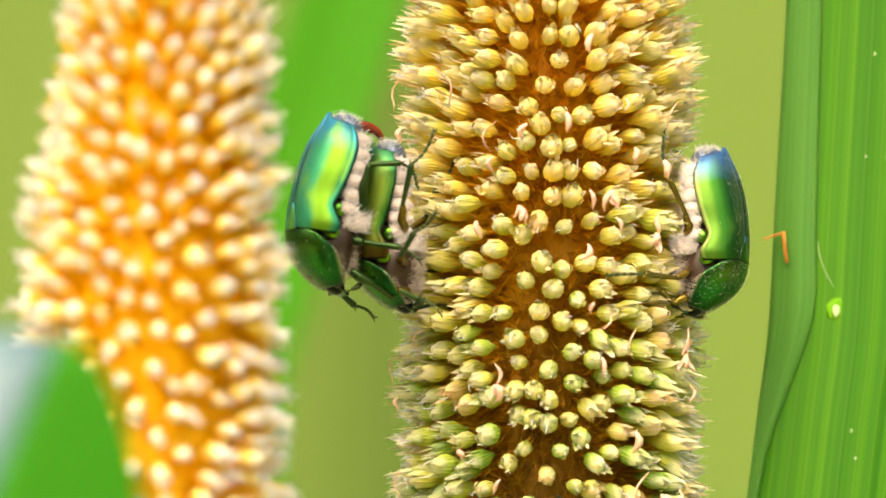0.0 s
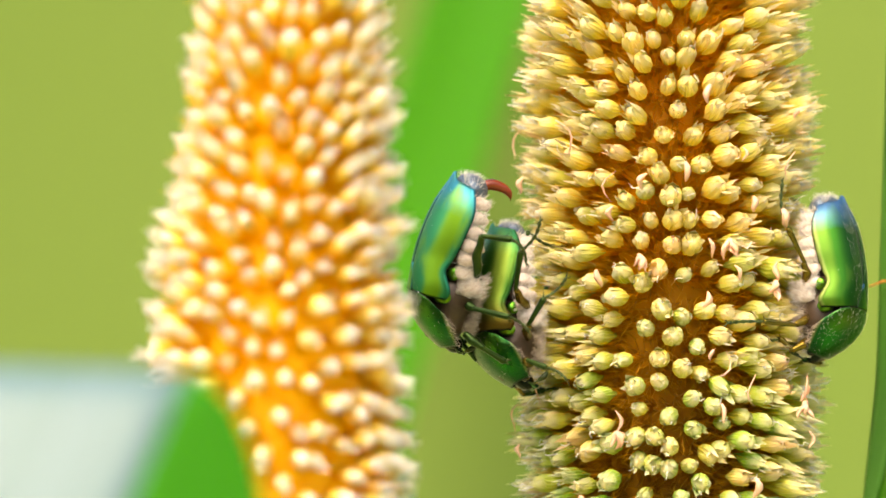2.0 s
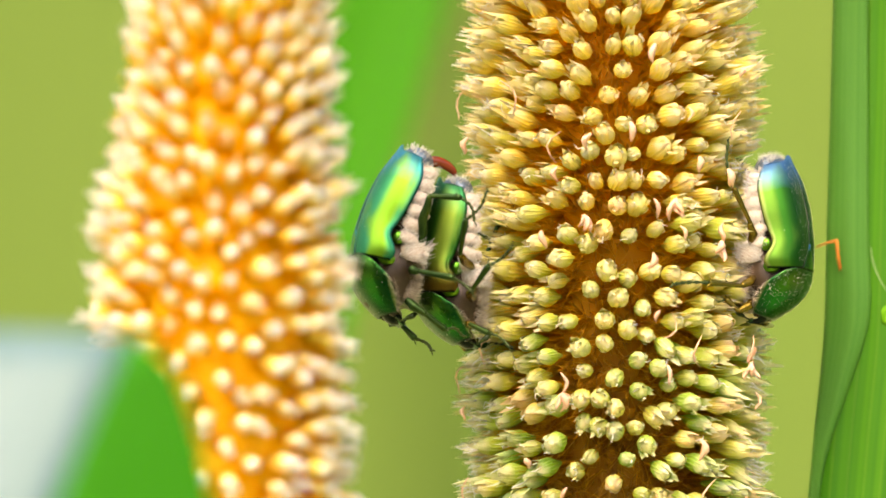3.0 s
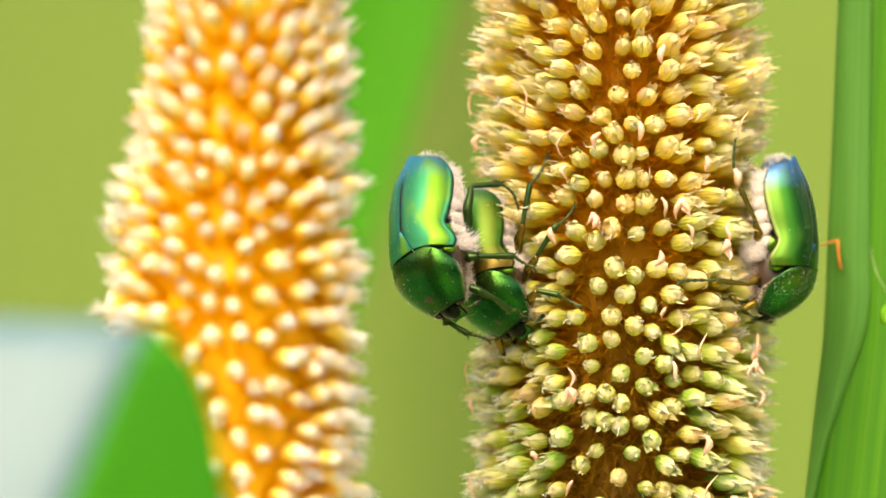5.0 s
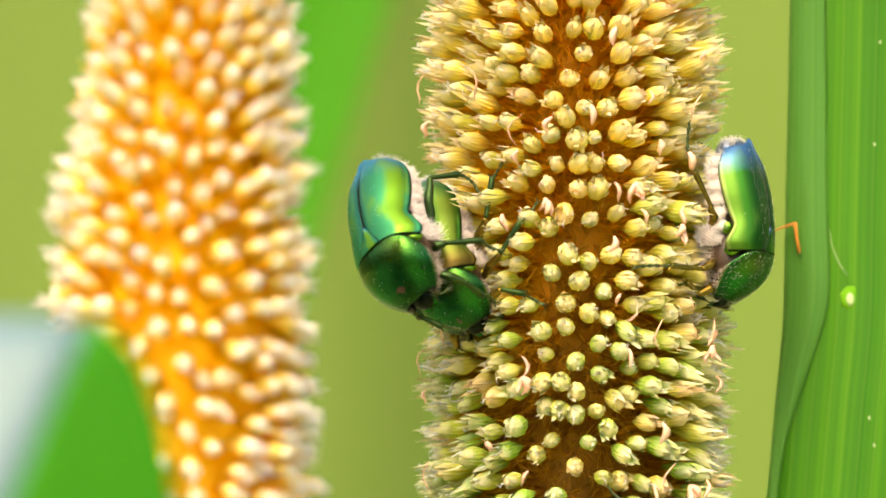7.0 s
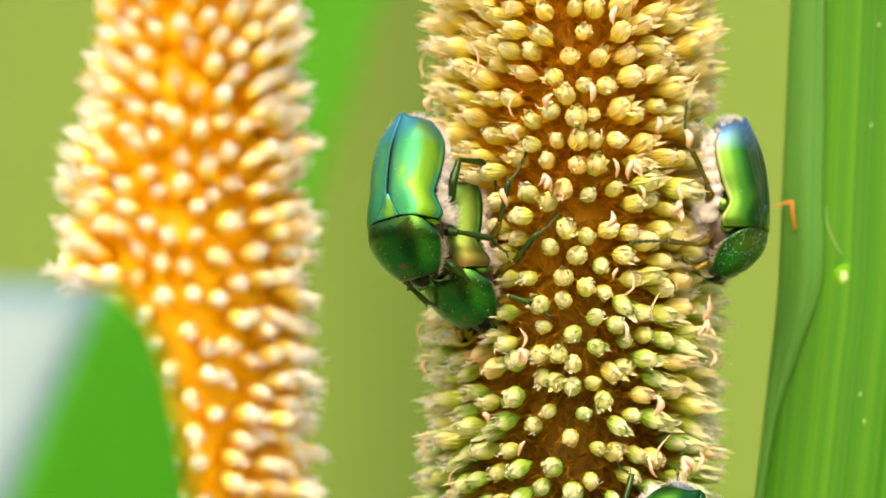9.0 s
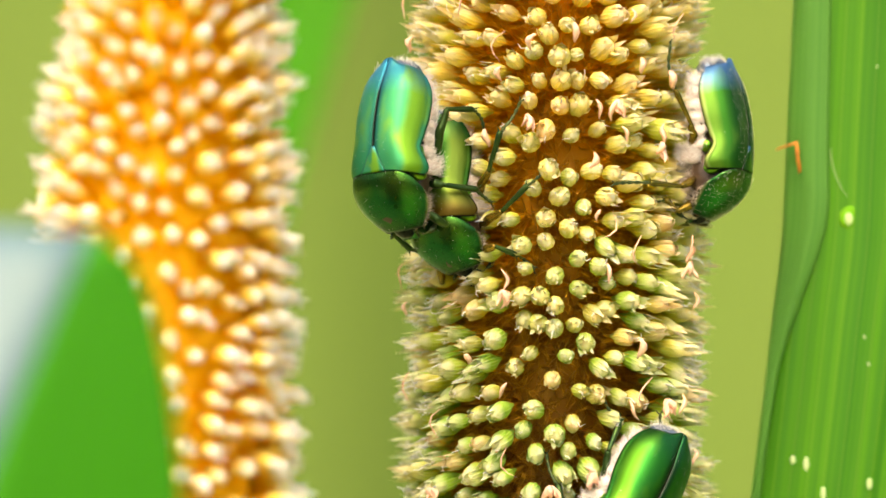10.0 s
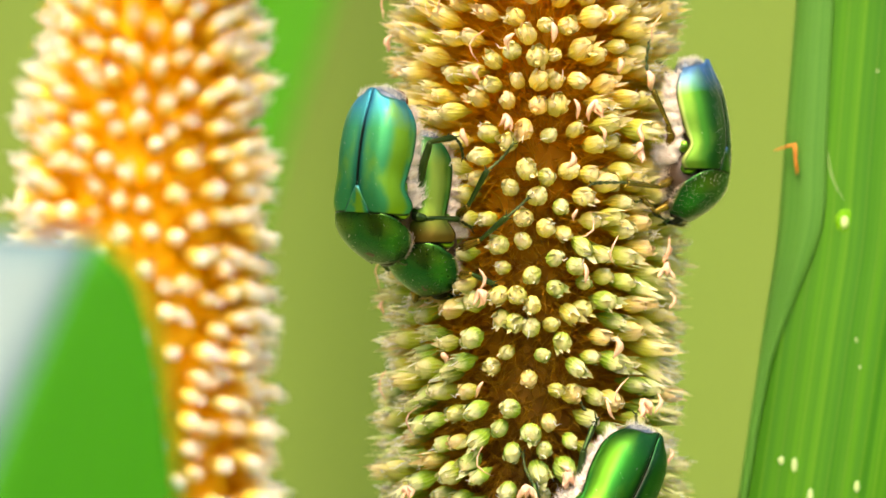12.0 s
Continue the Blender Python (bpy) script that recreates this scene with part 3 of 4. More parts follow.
# ---- leaves ----
def build_right_leaf():
    """A tall blade standing beside the spike, its near margin rolled over, with rust marks and scars."""
    root = new("millet_leaf")
    root.matrix_world = Matrix.Translation((0.0464, 0.006, 0.0))
    tagged(root, "tall bright green leaf with one rolled margin and rust marks", "leaf")

    def edge(z):
        return 0.0006 + curve_at([(-0.16, -0.018), (-0.06, -0.0068), (-0.034, -0.0040), (-0.023, -0.0029), (-0.012, -0.0017), (0.0, -0.00125), (0.034, 0.0), (0.14, 0.003)], z)

    def fold(z):
        return curve_at([(-0.16, 0.001), (-0.06, 0.0012), (-0.031, 0.0016), (-0.019, 0.0040), (-0.009, 0.0060), (0.0, 0.0056), (0.034, 0.0046), (0.08, 0.0040)], z)

    def depth(x, z):
        u = (x - edge(z)) / 0.046
        return 0.0035 - 0.006 * math.sin(math.pi * max(0.0, min(1.0, u * 1.15))) + 0.012 * u * u + 0.0012 * math.sin(z * 35 + 2 * u)

    def body(u, v):
        z = -0.16 + 0.30 * v
        x = edge(z) + 0.046 * u
        return (x, depth(x, z) + 0.0001 * math.sin(u * 70), z)

    def roll(u, v):
        z = -0.16 + 0.30 * v
        x = edge(z) - 0.0003 * math.sin(math.pi * min(1.0, u * 3)) + fold(z) * u
        return (x, depth(x, z) - 0.00035 - 0.0008 * math.sin(math.pi * u) ** 0.8 + 0.00012 * math.sin(90 * z + 9 * u), z)
    sheet_part("blade", body, 40, 80, MAT_LEAF, root, "", 0.0004)
    sheet_part("rolled_margin", roll, 12, 80, MAT_LEAF_EDGE, root, "dull bluish-green rolled margin", 0.0003)
    stalk = [(0.03, 0.008, -0.15 - 0.0715 * k) for k in range(15)]
    tube_part("leaf_base", [(stalk, [0.006] * 15)], MAT_STEM, root, "pale green sheath", 12)
    def spot(x, z, lift=0.0):
        return Vector((x, depth(x, z) - lift, z))
    part("scar", blob(spot(0.0078, -0.0092, 0.0002), (0.00055, 0.00022, 0.0008), rings=8, rough=0.15, rng=random.Random(3)), MAT_SCAR, root, "pale bored scar")
    part("scar", blob(spot(0.0077, -0.0090), (0.0012, 0.00016, 0.0016), rings=8, rough=0.15, rng=random.Random(4)), MAT_HALO, root, "yellowish ring of leaf round the scar")
    split = [spot(0.0052 + 0.00009 * k * k, 0.0005 - 0.0013 * k, 0.0004) for k in range(6)]
    tube_part("scar", [(split, [0.00002, 0.00005, 0.00007, 0.00006, 0.00005, 0.00003])], MAT_SCAR, root, "pale split along the margin", 5)
    tube_part("rust_mark", [([(-0.0022, 0.0012, 0.0003), (-0.0006, 0.0010, 0.0009), (0.0005, 0.0008, 0.0012), (0.0007, 0.0007, -0.0008), (0.0010, 0.0005, -0.0028)], [0.0002, 0.00034, 0.00036, 0.0003, 0.0003])], MAT_RUST, root, "orange rust streak", 6)
    tube_part("rust_mark", [([(-0.0004, 0.0014, -0.0240), (-0.0005, 0.0014, -0.0256)], [0.0003, 0.0003])], MAT_RUST, root, "", 6)
    rng = random.Random(21)
    for i in range(12):
        x, z = ((0.0006, -0.0425), (0.0024, -0.0430), (0.0047, -0.0470), (0.0110, -0.0455))[i] if i < 4 else (rng.uniform(0.010, 0.030), rng.uniform(-0.058, 0.03))
        y = depth(x, z) - 0.0002
        big = 1.0 if i < 4 else 0.25
        part("speck", blob((x, y, z), (0.0003 * big + 0.0001, 0.00012, (0.0009 * rng.uniform(0.4, 1.3)) * big + 0.0001), rings=5, segments=8), MAT_SCAR, root)
    return root


def build_near_leaf():
    """A blade arching over close to the lens: one half turned to the sky, the other facing the lens."""
    root = new("millet_leaf")
    root.matrix_world = Matrix.Translation((-0.0316, -0.17, -0.0074)) @ Matrix.Scale(0.892, 4)
    tagged(root, "arching green leaf with a pale sky-lit upper half", "leaf")

    def rib(v):
        return -0.078 * v * (1 - 0.45 * v), -0.11 * v * (1 - v)

    def half_right(u, v):
        z = -0.19 * v
        right = curve_at([(0.0, 0.0003), (0.006, 0.0025), (0.045, 0.0057), (0.09, 0.0076), (0.16, 0.0091), (0.4, 0.010), (1.0, 0.010)], v)
        x0, y0 = rib(v)
        return (x0 * (1 - u) + right * u, y0 + 0.9 * (right - x0) * u, z)

    def half_left(u, v):
        x0, y0 = rib(v)
        return (x0 - 0.050 * u, y0 + 0.006 * u - 0.003 * math.sin(math.pi * u), -0.19 * v + 0.0016 * u)
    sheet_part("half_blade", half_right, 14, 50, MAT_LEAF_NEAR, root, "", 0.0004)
    # The sky's glare on this half comes from its material colour.
    sheet_part("half_blade", half_left, 18, 50, MAT_LEAF_GLARE, root, "half with bluish-white sky glare put into its colour", 0.0004)
    stalk = [(-0.036, -0.002, -0.185 - 0.0785 * k) for k in range(15)]
    tube_part("leaf_base", [(stalk, [0.005] * 15)], MAT_STEM, root, "pale green sheath", 12)
    return root


def build_far_leaf():
    root = new("millet_leaf")
    root.matrix_world = Matrix.Translation((-0.0535, 0.50, 0.0)) @ Matrix.Scale(1.35, 4)
    tagged(root, "broad bright green leaf leaning behind the spikes", "leaf")

    def fn(u, v):
        z = -0.20 + 0.34 * v
        x = 0.26 * max(0.0, z + 0.03) + 0.06 * z
        w = 0.014 * (1 - 0.25 * v)
        return (x + (2 * u - 1) * w, 0.0012 * math.sin(math.pi * u), z)
    sheet_part("blade", fn, 12, 60, MAT_LEAF_FAR, root, "", 0.0004)
    stalk = [(-0.012, 0.0, -0.19 - 0.0475 * k) for k in range(15)]
    tube_part("leaf_base", [(stalk, [0.006] * 15)], MAT_STEM, root, "pale green sheath", 12)
    return root


right_leaf = build_right_leaf()
near_leaf = build_near_leaf()
far_leaf = build_far_leaf()


# ---- beetles: head along +x, back along +z, in millimetres before MM ----
WIDTH = [(0.0, 5.1), (0.08, 5.6), (0.24, 4.95), (0.36, 4.95), (0.55, 5.2), (0.78, 5.0), (0.91, 4.3), (1.0, 3.2)]
TOP = [(0.0, 3.6), (0.25, 4.05), (0.5, 4.0), (0.75, 3.4), (0.92, 2.5), (1.0, 1.8)]
SIDE = [(0.0, -0.2), (0.07, -0.5), (0.23, 0.7), (0.36, 0.15), (0.55, -0.5), (0.8, -1.0), (1.0, -0.5)]
ELYTRA = 14.6


def elytron_point(side, u, v, lift=0.0):
    """u from the suture to the outer margin, v from the shoulders to the tail."""
    w, top, low = curve_at(WIDTH, v), curve_at(TOP, v), curve_at(SIDE, v)
    a = u * math.pi / 2
    k = math.sin(a) ** 0.8
    y = w * k
    z = low + (top - low) * max(0.0, 1 - k ** 2.7) ** 0.62
    z -= 0.12 * math.exp(-(u / 0.03) ** 2)
    bead = math.exp(-((u - 0.93) / 0.035) ** 2)
    y += 0.16 * bead
    costa = math.exp(-((u - 0.60) / 0.06) ** 2) * math.sin(math.pi * min(1, v * 1.05))
    z -= 0.05 * costa
    shoulder = math.exp(-((v - 0.06) / 0.07) ** 2) * math.exp(-((u - 0.55) / 0.2) ** 2)
    tailbump = math.exp(-((v - 0.86) / 0.06) ** 2) * math.exp(-((u - 0.45) / 0.22) ** 2)
    z += 0.12 * shoulder + 0.10 * tailbump + lift
    gap = 0.03 + 0.9 * max(0.0, v - 0.88) ** 1.2
    front = 0.2 * (1 - (2 * abs(u - 0.5)) ** 2) * (1 - v) ** 6
    x = 0.2 + front - ELYTRA * v - 0.8 * v * v * (1 - u) - 0.9 * max(0.0, (v - 0.9) / 0.1) ** 2 * math.exp(-(u / 0.16) ** 2)
    return Vector((x, side * (y + gap), z)) * MM


def pronotum_point(u, v):
    """u across from -1 to 1, v from the rear edge to the head."""
    x = 0.66 + 6.6 * v - 0.5 * v ** 3 - 0.9 * (1 - v) ** 4 * (1 - u * u) * 0.6
    w = 5.5 * (1 - 0.05 * (1 - v) ** 3 - 0.50 * v ** 2.2)
    top = 3.75 - 0.4 * v - 5.5 * v ** 2.0
    low = -0.8 - 3.2 * v
    a = u * math.pi / 2
    y = w * math.copysign(abs(math.sin(a)) ** 0.82, u)
    z = low + (top - low) * math.cos(a) ** 0.70
    x -= 0.9 * (1 - math.cos(a)) * v - 1.5 * abs(u) ** 3.5 * (1 - v) ** 2
    rim = math.exp(-((abs(u) - 0.95) / 0.04) ** 2)
    y += math.copysign(0.18 * rim, u)
    return Vector((x, y, z)) * MM


def rod(points, radii):
    """A smooth bent rod through points with given radii, in millimetres."""
    pts = [np.asarray(p, dtype=float) for p in points]
    fine, rad = [], []
    n = len(pts)
    for i in range(n - 1):
        p0, p1, p2, p3 = pts[max(i - 1, 0)], pts[i], pts[i + 1], pts[min(i + 2, n - 1)]
        for k in (0.0, 0.33, 0.67):
            fine.append(0.5 * (2 * p1 + (p2 - p0) * k + (2 * p0 - 5 * p1 + 4 * p2 - p3) * k * k + (3 * p1 - p0 - 3 * p2 + p3) * k ** 3) * MM)
            rad.append((radii[i] * (1 - k) + radii[i + 1] * k) * MM)
    fine.append(pts[-1] * MM)
    rad.append(radii[-1] * MM)
    return fine, rad


def leg(beetle, name, hip, knee, ankle, toe, mats, sag=0.6):
    """A leg in beetle space: the femur, with tibia (and spurs) and jointed tarsus under it, about its hip."""
    hip, knee, ankle, toe = [np.asarray(p, dtype=float) for p in (hip, knee, ankle, toe)]
    root_m = Matrix.Translation(Vector(hip) * MM)
    o = hip

    def rel(ps):
        return [p - o for p in ps]
    mid = (hip + knee) / 2 + np.array((0, 0, 0.3))
    femur = tube_part(name, [rod(rel((hip, hip * 0.75 + knee * 0.25, mid, hip * 0.2 + knee * 0.8, knee)), (0.42, 0.60, 0.64, 0.5, 0.36))], mats[0], beetle, "", 10)
    femur.matrix_basis = root_m
    lines = [rod(rel((knee, knee * 0.75 + ankle * 0.25, knee * 0.4 + ankle * 0.6, knee * 0.08 + ankle * 0.92, ankle)), (0.30, 0.34, 0.40, 0.46, 0.34))]
    d = unit(ankle - knee)
    a, b = sides_of(d)
    for k, w in ((0.45, a), (0.72, b), (0.95, a), (0.97, -a)):
        q = knee + (ankle - knee) * k - o
        lines.append(rod((q, q + d * 0.7 + w * 0.75), (0.17, 0.02)))
    tube_part("tibia", lines, mats[1], femur, "", 8)
    bow = unit(np.cross(toe - ankle, a) + 1e-6) * sag
    joints, girths = [], []
    for k in range(16):
        f = k / 15
        joints.append((ankle + (toe - ankle) * f + bow * math.sin(math.pi * f) - o) * MM)
        girths.append((0.15, 0.20, 0.28)[k % 3] * MM)
    lines, prev = [(joints, girths)], toe
    t = unit(toe - ankle)
    for w in (a, -a):
        lines.append(rod((prev - o, prev + t * 0.4 + w * 0.4 - o, prev + t * 0.6 + w * 0.45 - bow * 0.4 - o), (0.12, 0.09, 0.02)))
    tube_part("tarsus", lines, mats[2], femur, "dark jointed tarsus", 7)
    return femur


def fur(rng, count, spot, out, length, width=0.035):
    lines = []
    for _ in range(count):
        p = spot(rng)
        n = out(p)
        w = unit(np.asarray(n) + 0.55 * np.array((rng.gauss(0, 1), rng.gauss(0, 1), rng.gauss(0, 1))))
        l = length * rng.uniform(0.5, 1.2)
        p = np.asarray(p)
        lines.append(([p * MM, (p + w * l * 0.6) * MM, (p + w * l + np.array((-0.25, 0, -0.15)) * l) * MM], (width * MM, width * 0.8 * MM, width * 0.2 * MM)))
    return lines


def beetle(label, shell, plate, seed, legs, leg_mats, hook=False, hairy=1.0):
    rng = random.Random(seed)
    root = new("chafer_beetle")
    root.empty_display_size = 0.005
    tagged(root, label, "beetle", "chafer beetles")
    for side in (1, -1):
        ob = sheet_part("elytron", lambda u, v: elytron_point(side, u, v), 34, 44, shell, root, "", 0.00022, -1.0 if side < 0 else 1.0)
    sheet_part("pronotum", lambda u, v: pronotum_point(2 * u - 1, v), 40, 26, plate, root, "domed dark green pronotum", 0.0003, 1.0)

    def scut(u, v):
        w = 2.0 * (1 - v) ** 0.9
        return Vector((0.35 - 3.5 * v, (2 * u - 1) * w, 3.72 + 0.42 * v - 0.14 * (2 * u - 1) ** 2)) * MM
    sheet_part("scutellum", scut, 10, 10, shell, root, "triangular scutellum", 0.00025, 1.0)
    # shoulder plates between thorax and wing cases
    for side in (1, -1):
        part("shoulder_plate", blob(Vector((0.05, side * 4.6, 0.1)) * MM, (0.0009, 0.0006, 0.0012), pose(0, 0, 0, side * 28, 0, side * 10)), MAT_POLISH, root, "polished green shoulder plate")
        part("flank_plate", blob(Vector((-3.2, side * 4.3, -0.6)) * MM, (0.0009, 0.0004, 0.0009), pose(0, 0, 0, side * 10, 0, side * -10)), MAT_POLISH, root, "polished green flank plate")
        patch = blob(Vector((-2.2, side * 4.0, -3.0)) * MM, (0.0014, 0.0007, 0.0017), pose(0, 0, 0, side * 14, 0, side * 6), rings=10, segments=14, rough=0.09, rng=rng)
        part("hair_patch", patch, MAT_PAD, root, "thick whitish felt behind the shoulder")
    # belly
    part("thorax", blob(Vector((0.6, 0, -1.6)) * MM, (0.0056, 0.0044, 0.0038), rings=14, segments=20, rough=0.02, rng=rng), MAT_BELLY, root, "brown hairy underside of the thorax")
    for k in range(6):
        x = -3.6 - 1.85 * k
        w = curve_at(WIDTH, min(1, (0.2 - x) / ELYTRA)) - 0.55
        part("abdomen_segment", blob(Vector((x, 0, -0.9 + 0.10 * k)) * MM, (0.0013, w * MM, (3.4 - 0.28 * k) * MM), rings=12, segments=20, rough=0.01, rng=rng), MAT_BELLY, root)
        for side in (1, -1):
            pad = blob(Vector((x, side * (w - 0.05), -1.7)) * MM, (0.00088, 0.00060, 0.00135), rings=8, segments=12, rough=0.12, rng=rng)
            part("hair_pad", pad, MAT_PAD, root, "pinkish-white felted pad")
            pad = blob(Vector((x + 0.1, side * (w - 0.75), -3.3 + 0.2 * k)) * MM, (0.0007, 0.0010, 0.0008), pose(0, 0, 0, side * -35), rings=8, segments=12, rough=0.12, rng=rng)
            part("hair_pad", pad, MAT_PAD, root)
    part("tail_plate", blob(Vector((-14.5, 0, -0.7)) * MM, (0.0019, 0.0034, 0.0022), pose(0, 0, 0, 0, -18, 0), rings=12, segments=18), MAT_TAIL, root, "blue-grey hairy tail plate")
    if hook:
        tube_part("abdomen_tip", [rod(((-14.8, 0, -1.6), (-15.6, 0, -3.0), (-15.6, 0, -4.8), (-15.0, 0, -6.0), (-14.4, 0, -6.2)), (0.9, 0.8, 0.65, 0.5, 0.25))], MAT_HOOK, root, "glossy red-brown abdomen tip", 12)
    # head
    head_bm = blob(Vector((5.7, 0, -3.6)) * MM, (0.0017, 0.0016, 0.0012), pose(0, 0, 0, 0, 58, 0), rings=10, segments=16)
    head = part("head", head_bm, plate, root, "small dark green head bent downwards")

    def clyp(u, v):
        return Vector((6.2 + 0.7 * v, (2 * u - 1) * (1.55 - 0.25 * v), -3.4 - 2.0 * v - 0.2 * (2 * u - 1) ** 2 + 0.25 * v ** 6)) * MM
    sheet_part("clypeus", clyp, 8, 8, plate, head, "", 0.0004, 1.0)
    for side in (1, -1):
        part("eye", blob(Vector((5.7, side * 2.15, -3.3)) * MM, (0.00075, 0.0006, 0.00075)), MAT_EYE, head, "glossy black eye")
        tube_part("antenna", [rod(((6.3, side * 1.8, -3.9), (6.7, side * 2.6, -4.4), (6.3, side * 3.0, -5.0)), (0.14, 0.13, 0.15)),
                              rod(((6.3, side * 3.0, -5.0), (5.7, side * 3.2, -5.7), (5.0, side * 3.2, -6.2)), (0.2, 0.42, 0.2))], MAT_TARSUS, head, "short brown clubbed antenna", 7)
    # body hair
    def flank(r):
        a = r.uniform(0.15, 0.95) * math.pi
        return (r.uniform(-3.8, 4.0), 3.7 * math.cos(a), -2.2 - 3.2 * math.sin(a))
    lines = fur(rng, int(1500 * hairy), flank, lambda p: (0.2, p[1] * 0.3, (p[2] + 1.6) * 0.4), 1.1, 0.040)

    def neck(r):
        a = r.choice((-1, 1)) * r.uniform(0.9, 1.0)
        q = pronotum_point(a, r.uniform(0.15, 1.0)) / MM
        return (q.x, q.y, q.z - 0.2)
    lines += fur(rng, int(260 * hairy), neck, lambda p: (-0.3, p[1] * 0.06, -1.0), 0.40, 0.026)
    felt = []
    for k in range(6):
        x = -3.6 - 1.85 * k
        w = curve_at(WIDTH, min(1, (0.2 - x) / ELYTRA)) - 0.55
        for side in (1, -1):
            felt += fur(rng, int(130 * hairy), lambda r: (x + r.uniform(-0.9, 0.9), side * (w + 0.2), -1.6 + r.uniform(-1.2, 1.2)), lambda p: (-0.6, side * 0.7, -0.7), 0.85, 0.032)
    for side in (1, -1):
        felt += fur(rng, int(260 * hairy), lambda r: (-2.2 + r.uniform(-1.3, 1.3), side * 4.45, -3.0 + r.uniform(-1.7, 1.7)), lambda p: (-0.5, side * 0.6, -0.9), 1.2, 0.035)
    tube_part("side_felt", felt, MAT_FELT, root, "whitish felt along both flanks", 3, "stuff")
    tube_part("body_hair", lines, MAT_FUR, root, "dense beige hair on the underside", 3, "stuff")

    def tail(r):
        a = r.uniform(-1, 1)
        return (-14.8 - 1.0 * (1 - a * a), 3.2 * a, r.uniform(-1.6, 0.9))
    fringe = fur(rng, int(420 * hairy), tail, lambda p: (-1, p[1] * 0.2, 0.3), 0.9, 0.022)

    def back_line(r):
        v = r.uniform(0.02, 0.95)
        q = elytron_point(r.choice((-1, 1)), r.uniform(0.0, 0.34), v) / MM
        return tuple(q)
    fringe += fur(rng, int(3600 * (hairy - 0.94)), back_line, lambda p: (-0.4, p[1] * 0.06, 1.0), 0.45, 0.011)

    def plate_hair(r):
        return tuple(pronotum_point(r.uniform(-0.9, 0.9), r.uniform(0.02, 0.98)) / MM)
    fringe += fur(rng, int(1500 * (hairy - 0.97)), plate_hair, lambda p: (-0.7, p[1] * 0.1, 0.8), 0.4, 0.015)
    tube_part("fringe", fringe, MAT_AWN, root, "short pale fringe of hair", 3, "stuff")
    made = {}
    for key, (hip, knee, ankle, toe) in legs.items():
        made[key] = leg(root, key.rsplit("_", 1)[0], hip, knee, ankle, toe, leg_mats)
    return root, made


def beetle_pose(x, y, z, lean, az, pitch):
    """The pose of a beetle, head down, from the middle of its back where wing cases and pronotum meet (millimetres):
    lean of the head to +x, az of the back from the lens towards -x, pitch of the head to the lens."""
    f, p, a = radians(lean), radians(pitch), radians(az)
    h = Vector((math.sin(f) * math.cos(p), -math.sin(p), -math.cos(f) * math.cos(p)))
    d = Vector((-math.sin(a), -math.cos(a), 0))
    d = (d - h * d.dot(h)).normalized()
    s = d.cross(h)
    m = Matrix((h, s, d)).transposed().to_4x4()
    m.translation = Vector((x, y, z)) * MM - d * 3.7 * MM
    return m


LEGS_MALE = {
    "foreleg_a": ((4.0, 3.4, -4.2), (5.2, 4.6, -7.0), (6.2, 4.4, -10.2), (6.0, 3.8, -12.6)),
    "foreleg_b": ((4.2, -2.8, -3.8), (5.8, -3.0, -5.6), (7.3, -2.0, -8.0), (8.4, -0.4, -10.2)),
    "middle_leg_a": ((0.2, 3.8, -3.6), (0.4, 5.6, -4.2), (0.2, 8.0, -8.4), (1.2, 8.4, -11.2)),
    "middle_leg_b": ((0.4, -3.6, -3.8), (-0.6, -6.2, -7.2), (0.6, -6.0, -11.0), (2.4, -5.2, -14.0)),
    "hind_leg_a": ((-3.6, 4.4, -3.6), (-9.2, 7.0, -2.6), (-10.0, 8.6, -6.4), (-7.6, 8.6, -9.0)),
    "hind_leg_b": ((-3.4, -3.4, -3.6), (-8.0, -5.2, -6.4), (-10.6, -5.4, -11.0), (-10.0, -5.2, -16.0)),
}
LEGS_FEMALE = {
    "foreleg_a": ((4.2, 3.2, -3.8), (4.6, 7.0, -2.2), (5.8, 8.6, -4.6), (7.4, 9.2, -7.4)),
    "foreleg_b": ((4.2, -3.2, -3.2), (6.4, -5.4, -5.0), (5.2, -6.2, -8.2), (5.8, -5.6, -12.0)),
    "middle_leg_a": ((0.8, 4.0, -3.0), (0.2, 9.0, -1.8), (-2.6, 13.0, -2.8), (-5.2, 15.0, -5.2)),
    "middle_leg_b": ((0.4, -3.6, -3.8), (1.0, -6.2, -6.4), (-0.4, -6.6, -10.5), (-2.8, -6.4, -15.0)),
    "hind_leg_a": ((-3.4, 4.2, -2.8), (-5.2, 9.0, -0.8), (-10.0, 12.0, -1.0), (-14.0, 14.4, -3.2)),
    "hind_leg_b": ((-3.4, -3.4, -3.6), (-6.8, -5.4, -6.8), (-11.6, -5.6, -8.4), (-16.4, -5.2, -10.4)),
}
